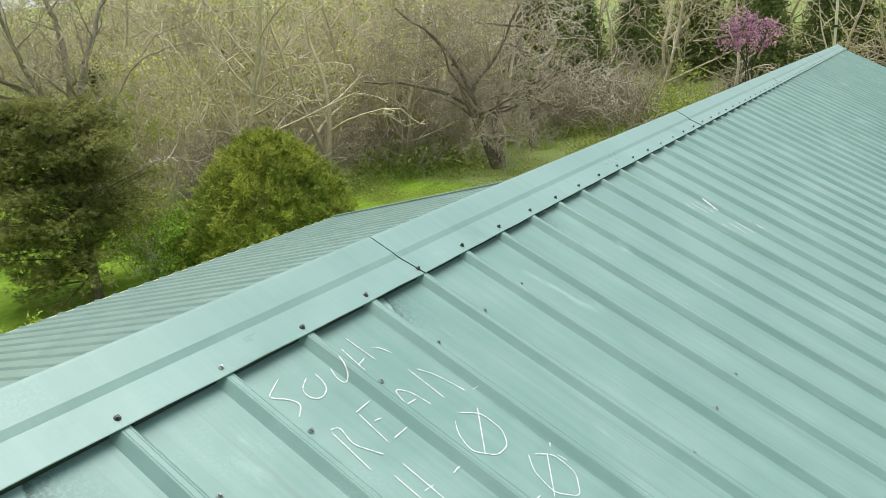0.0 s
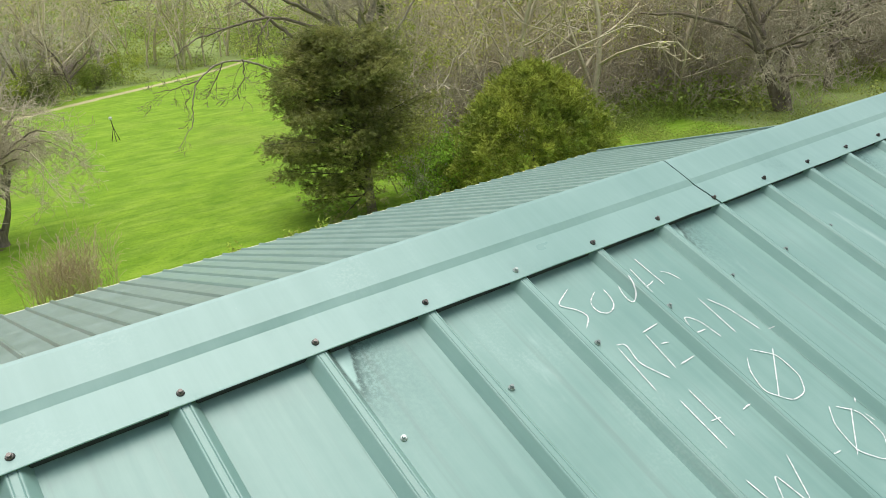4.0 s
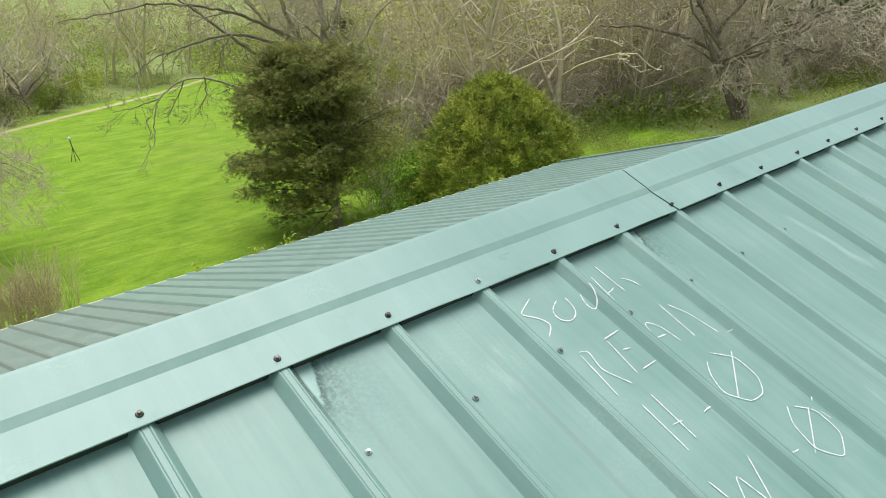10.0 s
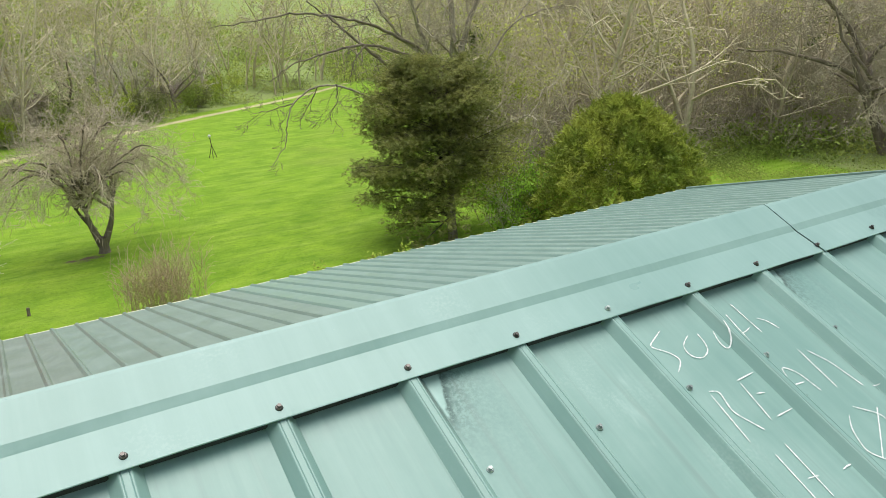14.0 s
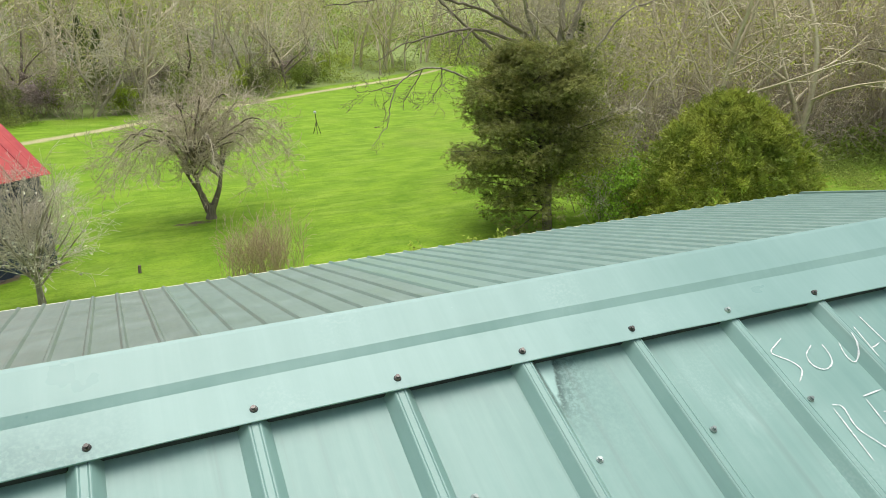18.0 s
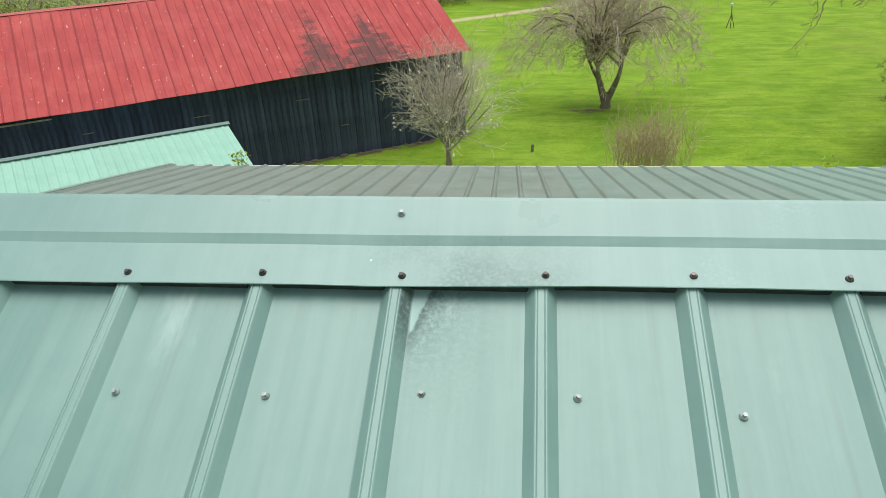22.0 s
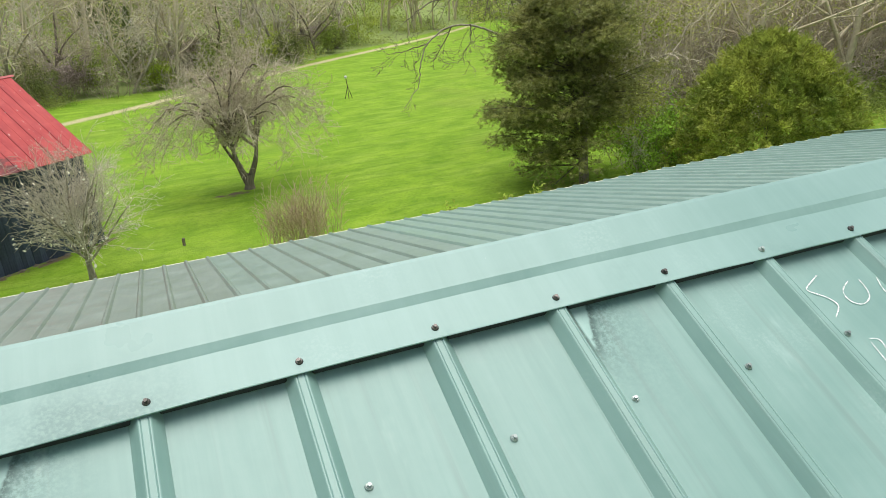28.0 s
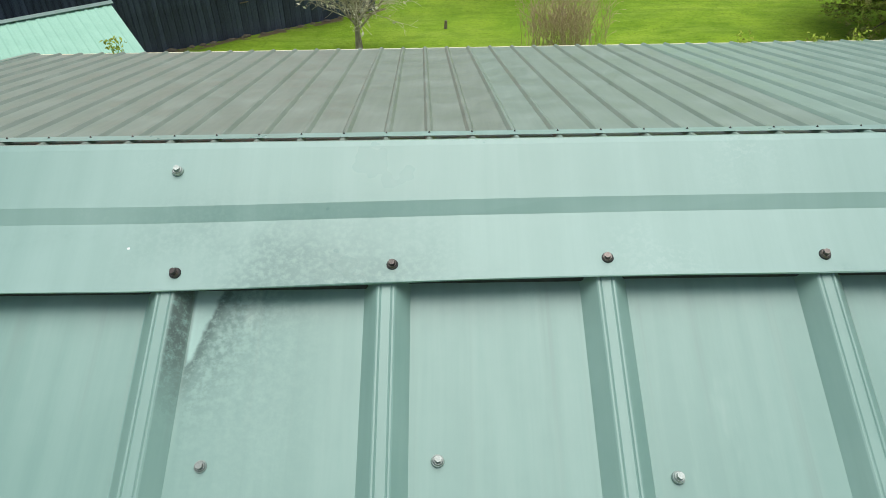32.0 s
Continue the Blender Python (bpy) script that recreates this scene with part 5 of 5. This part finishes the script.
def rubble():
    rng = random.Random(3)
    for i in range(16):
        bm = bmesh.new()
        bmesh.ops.create_icosphere(bm, subdivisions=1, radius=1.0)
        sx, sy, sz = rng.uniform(0.10, 0.24), rng.uniform(0.08, 0.18), rng.uniform(0.06, 0.13)
        for v in bm.verts:
            v.co = Vector((v.co.x * sx, v.co.y * sy, v.co.z * sz)) * rng.uniform(0.8, 1.15)
        x, y = -17.2 + rng.uniform(-1.3, 0.9), 17.3 + rng.uniform(-0.6, 0.6)
        st = empty("stone", pose(x, y, ground_z(x, y) + sz * 0.5, 0, 0, rng.uniform(0, 360)), "loose grey fieldstone at the barn's corner", "stone", "rubble by the barn")
        part("rock", bm, M_RUBBLE, st)


M_RUBBLE = surface("grey_fieldstone", (0.14, 0.13, 0.11), (0.34, 0.32, 0.28), 14, 3, 0.95, relief=0.7, depth=0.02)
rubble()


# ---- woods ----
def place(template, spots):
    """Copies of a template at spots (x, y, z, scale, turn) as one set of corners and faces."""
    v, f = template
    sp = np.asarray(spots)
    c, s = np.cos(sp[:, 4]), np.sin(sp[:, 4])
    x = (v[None, :, 0] * c[:, None] - v[None, :, 1] * s[:, None]) * sp[:, 3:4] + sp[:, 0:1]
    y = (v[None, :, 0] * s[:, None] + v[None, :, 1] * c[:, None]) * sp[:, 3:4] + sp[:, 1:2]
    z = v[None, :, 2] * sp[:, 3:4] + sp[:, 2:3]
    out = np.stack([x, y, z], 2).reshape(-1, 3)
    return out, (f[None] + (np.arange(len(sp)) * len(v))[:, None, None]).reshape(-1, 4)


def wood_spots(seed, count, near_r, far_r, az0, az1, lo, hi, least=0.5):
    r = np.random.RandomState(seed)
    out = []
    while len(out) < count:
        az, rad = radians(r.uniform(az0, az1)), math.sqrt(r.uniform(near_r ** 2, far_r ** 2))
        x, y = rad * math.sin(az), rad * math.cos(az)
        if float(wooded(np.array(x), np.array(y))) < least:
            continue
        if 38 < x < 50 and 17 < y < 24 or (x < 30 and y < 24):
            continue
        out.append((x, y, ground_z(x, y) - 0.1, r.uniform(lo, hi), r.uniform(0, 6.28)))
    return out


def woods():
    bare, fine_bare, hazy = [], [], []
    for i in range(6):
        r = np.random.RandomState(60 + i)
        tr = [((0, 0, -0.2), (r.normal(0, 0.06), r.normal(0, 0.06), 1), 10.5, 0.19)]
        if i % 2:
            tr.append(((0, 0, 1.0), (r.normal(0, 0.35), r.normal(0, 0.35), 1), 8.0, 0.11))
        wood = grow(70 + i, tr, 3, wander=0.13, up=0.06, kids=(9, 4, 3), ratio=0.42, spread=0.85, start=0.2, thin=0.5, steps=(9, 4, 3, 2))
        bare.append(tubes(wood, 3, 0.026))
        fine_bare.append(tubes(wood, 3, 0.013))
        pts = ends_of(wood, 0.035, i, 0.35, 3)
        pts = pts[(r.rand(len(pts)) < 0.42) & (np.sin(pts[:, 0] * 1.9 + i) + np.sin(pts[:, 2] * 1.3) + np.sin(pts[:, 1] * 1.7) > -0.2)]
        hazy.append(leaves(pts, 0.12, i))
    brush = []
    for i in range(4):
        r = np.random.RandomState(90 + i)
        tr = [((r.normal(0, 0.7), r.normal(0, 0.7), -0.1), (r.normal(0, 0.5), r.normal(0, 0.5), 1), r.uniform(1.5, 3.4), 0.016) for _ in range(14)]
        brush.append((grow(95 + i, tr, 2, wander=0.2, droop=0.10, kids=(4, 2), ratio=0.5, spread=0.9, steps=(4, 3, 2))))
    trees, close, leafage = [], [], []
    spots = wood_spots(1, 290, 60, 125, -52, 42, 0.75, 1.45) + wood_spots(2, 150, 40, 95, 31, 64, 0.7, 1.25) + wood_spots(12, 34, 58, 95, 64, 98, 0.8, 1.2) + wood_spots(17, 240, 115, 190, -52, 62, 1.1, 1.8)
    spots += wood_spots(31, 34, 37, 62, 32, 56, 0.45, 0.85, 0.6)
    for i, s in enumerate(spots):
        if i > 713:
            close.append((i % 6, s))
        elif i <= 473 or i % 3 == 0:
            trees.append((i % 6, s))
        if i % 5 != 2 or i > 473:
            leafage.append((i % 6, s))
    pieces = [place(bare[k], [s for j, s in trees if j == k]) for k in range(6)] + [place(fine_bare[k], [s for j, s in close if j == k]) for k in range(6)]
    ob = link_mesh("woods", quads_mesh("woods", *join(pieces)), M_TWIG_FAR)
    tagged(ob, "bare grey-brown spring woods covering the hillside", "woods", kind="stuff")
    pieces = [place(hazy[k], [s for j, s in leafage if j == k]) for k in range(6)]
    ob = link_mesh("woods_leaves", quads_mesh("woods_leaves", *join(pieces)), M_SPRING_FAR)
    tagged(ob, "pale yellow-green budding leaves in the woods", "foliage", kind="stuff")
    bs = wood_spots(3, 60, 33, 80, 25, 62, 0.7, 1.4, 0.5) + wood_spots(13, 60, 52, 75, 62, 98, 0.8, 1.5, 0.5) + wood_spots(20, 30, 56, 82, -22, 32, 0.7, 1.3, 0.3) + wood_spots(4, 55, 60, 110, -52, 42, 0.8, 1.7, 0.4)
    nearby = wood_spots(32, 120, 34, 58, 31, 60, 0.6, 1.5, 0.5)
    pieces = [place(tubes(brush[k], 3, 0.022), bs[k::4]) for k in range(4)] + [place(tubes(brush[k], 3, 0.011), nearby[k::4]) for k in range(4)]
    ob = link_mesh("brush", quads_mesh("brush", *join(pieces)), M_TWIG)
    tagged(ob, "tangled tan brush and bare scrub along the wood's edge", "brush", kind="stuff")
    us = wood_spots(5, 560, 28, 100, 20, 98, 0.6, 1.4, 0.6) + wood_spots(6, 420, 58, 125, -52, 42, 0.8, 1.9, 0.3) + wood_spots(18, 300, 110, 190, -52, 62, 2.0, 4.0, 0.3) + wood_spots(33, 190, 33, 60, 31, 58, 0.5, 1.2, 0.5) + wood_spots(34, 70, 36, 62, 31, 60, 1.3, 2.4, 0.6)
    r = np.random.RandomState(19)
    us += [(x, y, ground_z(x, y) - 0.1, r.uniform(0.45, 0.85), r.uniform(0, 6.28)) for x, y in zip(r.uniform(31, 58, 240), r.uniform(5, 38, 240))]
    # dark evergreens deep in the wood
    r = np.random.RandomState(77)
    f = r.uniform(0, 1, 5200) ** 1.4
    th = r.uniform(0, 6.283, 5200)
    rad = 2.3 * (1 - f) ** 0.8 * r.uniform(0.5, 1.05, 5200) * (1 + 0.2 * np.sin(th * 5 + f * 30))
    cone = leaves(np.stack([rad * np.cos(th), rad * np.sin(th), 0.4 + f * 8.5], 1), 0.14, 78, 2.4, 0.4)
    es = wood_spots(14, 26, 62, 84, 60, 100, 0.8, 1.35) + wood_spots(15, 22, 62, 95, 20, 58, 0.6, 1.1) + wood_spots(16, 10, 75, 110, -30, 10, 0.6, 1.0)
    ob = link_mesh("evergreens", quads_mesh("evergreens", *place(cone, es)), M_EVERGREEN)
    tagged(ob, "dark green evergreen trees deep in the woods", "foliage", kind="stuff")
    temps = []
    for i in range(4):
        r = np.random.RandomState(120 + i)
        p = np.clip(r.normal(0, 1, (900, 3)), -1.7, 1.7) * np.array([0.9, 0.9, 0.36]) + np.array([0, 0, 0.3])
        p[:, 2] = np.abs(p[:, 2])
        temps.append(leaves(p, 0.075, 130 + i))
    pieces = [place(temps[k], us[k::4]) for k in range(4)]
    ob = link_mesh("undergrowth", quads_mesh("undergrowth", *join(pieces)), M_UNDER)
    tagged(ob, "green leafy undergrowth below the trees", "undergrowth", kind="stuff")


M_TWIG_FAR = surface("grey_wood_bark", (0.45, 0.39, 0.265), (0.74, 0.67, 0.485), 3, 0.12, 0.95, relief=0)
M_EVERGREEN = leaf_mat("deep_evergreen_foliage", (0.09, 0.13, 0.04), (0.20, 0.25, 0.08), 0.35, 0.2)
M_PINKISH = leaf_mat("dusky_pink_buds", (0.33, 0.26, 0.25), (0.52, 0.42, 0.42), 0.35)
M_OLIVE = leaf_mat("dull_olive_leaves", (0.16, 0.195, 0.07), (0.34, 0.35, 0.14), 0.4)
M_SPRING_FAR = leaf_mat("hazy_spring_leaves", (0.42, 0.48, 0.105), (0.70, 0.72, 0.24), 0.5, 0.1)
woods()


def edge_trees():
    """Shrubs and single trees that stand along the far side of the track."""
    r = np.random.RandomState(44)
    mats = (M_OLIVE, M_PINKISH, M_UNDER, M_OLIVE, M_SPRING, M_PINKISH, M_UNDER, M_OLIVE, M_SPRING, M_OLIVE)
    words = {M_OLIVE: "dull olive leafy shrub", M_PINKISH: "budding dusky pink shrub", M_UNDER: "green leafing shrub", M_SPRING: "yellow-green leafing shrub"}
    for i in range(15):
        x = -9.0 + 2.35 * i + r.uniform(-0.6, 0.6)
        off = 2.0 + 4.5 * min(1.0, max(0.0, (4.0 - x) / 10.0)) + r.uniform(0.5, 5.0)
        y = 58.0 + (x + 6.3) * 0.903 + off / 0.742
        m = mats[i % 10]
        leafy_shrub("edge_shrub", (x, y), 200 + i, 3.0, r.uniform(2.2, 4.2), m, words[m] + " beside the gravel track", 0.10, 3600, 8)
    for i in range(9):
        x = -11.0 + 4.1 * i + r.uniform(-1, 1)
        off = 2.5 + 4.5 * min(1.0, max(0.0, (4.0 - x) / 10.0)) + r.uniform(0.5, 4.0)
        y = 58.0 + (x + 6.3) * 0.903 + off / 0.742
        tr = [((0, 0, -0.2), (r.normal(0, 0.12), r.normal(0, 0.1), 1), r.uniform(6.5, 9.0), 0.17)] + [((0, 0, 1.2 + 0.5 * j), (r.normal(0, 0.6), r.normal(0, 0.6), 1), r.uniform(4, 6), 0.10) for j in range(3)]
        wood = limbs(240 + 7 * i, tr, 3, wander=0.16, droop=0.03, up=0.04, kids=(8, 5, 3), ratio=0.45, spread=0.9, start=0.2, thin=0.45)
        dark = i % 3 == 1
        tree_thing("bare_tree", (x, y, ground_z(x, y)), ("dark-barked" if dark else "pale-barked") + " bare tree beside the gravel track", "tree", wood, None, M_BARK if dark else M_BARK_PALE, M_TWIG_BROWN if dark else M_TWIG_PALE, 0.05, group="bare trees along the track", least=0.018)


edge_trees()


# ---- small things ----
def garden_stand():
    g = empty("garden_stand", pose(13.1, 53.3, ground_z(13.1, 53.3)), "thin dark metal stand on the far lawn", "stand")
    rows = np.array([(0.3 * math.cos(a), 0.3 * math.sin(a), 0, 0, 0, 0.95, 0.025, 0.02) for a in (0.3, 2.4, 4.5)])
    for r in rows:
        part("leg", _tube(r), M_BARK_DARK, g)
    part("pole", _tube((0, 0, 0.9, -0.05, 0, 1.5, 0.03, 0.03)), M_BARK_DARK, g)
    bm = bmesh.new()
    bmesh.ops.create_icosphere(bm, subdivisions=2, radius=0.12, matrix=Matrix.Translation((-0.06, 0, 1.58)))
    part("finial", bm, M_BLANK, g, "pale round top")


def _tube(row):
    v, f = tubes(np.array([row], float), 6)
    bm = bmesh.new()
    vs = [bm.verts.new(c) for c in v]
    for q in f:
        bm.faces.new([vs[i] for i in q])
    bm.faces.new(vs[5::-1])
    bm.faces.new(vs[6:12])
    return bm


garden_stand()
st = empty("stump", pose(0.0, 25.0, 0), "short weathered wooden post in the lawn", "post")
part("post", _tube((0, 0, -0.1, 0.02, 0, 0.27, 0.065, 0.055)), M_BARK, st)
pole = empty("antenna_pole", pose(17.5, 0.42, 0), "thin tan pole beyond the gable end", "pole")
part("shaft", _tube((0, 0, 0, 0, 0, 9.6, 0.03, 0.024)), M_CREAM, pole)
part("clamp", _tube((0, 0, 7.90, 0, 0, 7.95, 0.045, 0.045)), M_RUBBER_SHADE, pole)



def cable():
    a, b = Vector((-30.0, 45.0, 6.6)), Vector((22.0, 95.0, 7.4))
    g = empty("power_line", None, "thin power cable strung before the woods", "cable")
    n = 24
    pts = [a + (b - a) * i / n - Vector((0, 0, 1.6 * (1 - (2 * i / n - 1) ** 2))) for i in range(n + 1)]
    rows = np.array([(*p, *q, 0.018, 0.018) for p, q in zip(pts, pts[1:])])
    v, f = tubes(rows, 4)
    me = quads_mesh("wire", v, f)
    bm = bmesh.new()
    bm.from_mesh(me)
    bmesh.ops.remove_doubles(bm, verts=bm.verts, dist=0.004)
    bm.to_mesh(me)
    bm.free()
    link_mesh("wire", me, M_BARK_PALE, g)


cable()


def blossom_tree():
    wood = limbs(131, [((0, 0, -0.2), (0.1 * i - 0.1, 0.2 - 0.2 * i, 1), 3.2, 0.09) for i in range(3)], 3, wander=0.14, up=0.05, kids=(6, 5, 4), ratio=0.5, spread=0.85, start=0.4)
    pts = ends_of(np.concatenate(wood), 0.02, 9, 0.12, 4)
    x, y = -13.5, 55.0
    tree_thing("flowering_tree", (x, y, ground_z(x, y)), "tree in full white blossom behind the barn", "tree", wood, None, M_BARK, M_BARK, 0.03, leaves(pts, 0.16, 10), M_BLOSSOM, "blossom")


blossom_tree()


def weed(base, height, seed, mat):
    r = np.random.RandomState(seed)
    rows, pts = [], []
    for i in range(6):
        d = np.array([r.normal(0, 0.25), r.normal(0, 0.2), 1.0])
        tip = d * height * r.uniform(0.6, 1.0)
        rows.append((0, 0, -0.15, *tip, 0.006, 0.003))
        for _ in range(9):
            pts.append(tip * r.uniform(0.35, 1.05) + r.normal(0, 0.05, 3))
    w = empty("weed", Matrix.Translation(base), "leafy green weed growing at the eave", "plant", "weeds at the eave")
    v, f = tubes(np.array(rows), 3)
    link_mesh("stem_tuft", quads_mesh("stem_tuft", v, f), M_BUSH, w)["kind"] = "stuff"
    link_mesh("leaf_tuft", quads_mesh("leaf_tuft", *leaves(np.array(pts), 0.03, seed)), mat, w)["kind"] = "stuff"


for (wx, wh), sd in zip(((-3.30, 0.17), (3.35, 0.06), (4.1, 0.05), (4.55, 0.08)), range(4)):
    weed((wx, EAVE_Y + 0.03, EAVE_Z - 0.03), wh, 140 + sd, M_SPRING)


# ---- chalk writing ----
def stroke(points, name, host, width=0.0024):
    """A chalk line over the sheet, following pans and ribs."""
    pts = [Vector(p) for p in points]
    fine = []
    for a, b in zip(pts, pts[1:]):
        n = max(2, int((b - a).length / 0.004))
        fine += [a + (b - a) * i / n for i in range(n)]
    fine.append(pts[-1])
    for _ in range(12):
        fine = [fine[0]] + [(fine[i - 1] + fine[i] * 2 + fine[i + 1]) / 4 for i in range(1, len(fine) - 1)] + [fine[-1]]
    bm = bmesh.new()
    rg = random.Random(len(points) * 7 + int(points[0][0] * 1000))
    rows = []
    for i, p in enumerate(fine):
        d = (fine[min(i + 1, len(fine) - 1)] - fine[max(i - 1, 0)]).normalized()
        side = Vector((-d.y, d.x))
        w = width * rg.uniform(0.28, 0.68) * (0.5 if i in (0, len(fine) - 1) else 1)
        rows.append([bm.verts.new((q.x, q.y, rib_height(q.x) + 0.0019)) for q in (p - side * w, p + side * w)])
    for a, b in zip(rows, rows[1:]):
        bm.faces.new((a[0], a[1], b[1], b[0]))
    for f in bm.faces:
        if f.normal.z < 0:
            f.normal_flip()
    me = bpy.data.meshes.new(name)
    bm.to_mesh(me)
    bm.free()
    return link_mesh(name, me, M_CHALK, host)


def letter(name, *lines):
    host = empty(name, NEAR, "white chalk letter written on the green roof", "writing", "chalk writing on the roof")
    for ln in lines:
        stroke(ln, "chalk_stroke", host)


letter("letter_s", [(1.456, -0.078), (1.401, -0.103), (1.433, -0.129), (1.446, -0.153), (1.415, -0.175)])
letter("letter_o", [(1.506, -0.109), (1.473, -0.126), (1.468, -0.153), (1.489, -0.169), (1.520, -0.157), (1.530, -0.134), (1.531, -0.112)])
letter("letter_u", [(1.572, -0.118), (1.560, -0.145), (1.560, -0.170), (1.579, -0.167), (1.587, -0.145), (1.597, -0.114)])
letter("letter_t", [(1.640, -0.092), (1.635, -0.134), (1.632, -0.168)], [(1.630, -0.146), (1.643, -0.148), (1.663, -0.140)])
letter("letter_h", [(1.677, -0.071), (1.678, -0.115), (1.680, -0.159)], [(1.703, -0.126), (1.716, -0.132), (1.724, -0.146), (1.731, -0.167)])
letter("letter_r", [(1.436, -0.242), (1.426, -0.349)], [(1.439, -0.235), (1.461, -0.238), (1.446, -0.287), (1.476, -0.341)])
letter("letter_e", [(1.518, -0.243), (1.508, -0.330)], [(1.517, -0.236), (1.567, -0.233)], [(1.530, -0.274), (1.549, -0.279)], [(1.527, -0.329), (1.571, -0.328)])
letter("letter_a", [(1.614, -0.325), (1.638, -0.242), (1.663, -0.267), (1.672, -0.321)], [(1.627, -0.289), (1.656, -0.292)])
letter("letter_r", [(1.719, -0.225), (1.715, -0.328)], [(1.738, -0.235), (1.761, -0.274), (1.777, -0.347)], [(1.798, -0.356), (1.809, -0.361)])
letter("letter_h", [(1.451, -0.386), (1.447, -0.497)], [(1.488, -0.378), (1.484, -0.489)], [(1.468, -0.446), (1.494, -0.450)])
letter("dash", [(1.551, -0.461), (1.563, -0.458), (1.576, -0.460)])
letter("digit_zero", [(1.675, -0.385), (1.649, -0.409), (1.631, -0.455), (1.669, -0.499), (1.713, -0.500), (1.744, -0.468), (1.746, -0.410), (1.702, -0.374)], [(1.753, -0.396), (1.651, -0.477)])
letter("letter_w", [(1.423, -0.556), (1.434, -0.640), (1.481, -0.572), (1.492, -0.650), (1.540, -0.564)])
letter("dash", [(1.609, -0.603), (1.630, -0.611), (1.650, -0.613)])
letter("digit_zero", [(1.728, -0.544), (1.696, -0.574), (1.681, -0.631), (1.720, -0.676), (1.773, -0.641), (1.778, -0.582), (1.742, -0.552)], [(1.769, -0.570), (1.672, -0.636)], [(1.804, -0.560), (1.792, -0.567)], [(1.785, -0.591), (1.789, -0.612)])
def mark(points):
    host = empty("chalk_mark", NEAR, "illegible white chalk bar on the green roof", "writing", "chalk marks on the roof")
    stroke(points, "chalk_stroke", host, 0.0045)


for i in range(4):
    mark([(3.728 + 0.048 * i, -0.337 - 0.012 * i), (3.718 + 0.048 * i, -0.428 - 0.012 * i)])
for i in range(5):
    mark([(3.728 + 0.058 * i, -0.514 - 0.018 * i), (3.718 + 0.058 * i, -0.605 - 0.018 * i)])


# ---- the yard and the rear addition lie slightly turned against the ridge ----
TURN = Matrix.Translation((0.3, -1.05, 0)) @ pose(0, 0, 0, -0.30, -0.30, -0.65) @ Matrix.Translation((-0.3, 1.05, 0))
HOUSE = {roof, back_roof, walls, cam, sun}
for ob in list(scene.objects):
    if ob.parent is None and ob not in HOUSE and ob.get("category", "") != "writing":
        ob.matrix_world = TURN @ ob.matrix_world
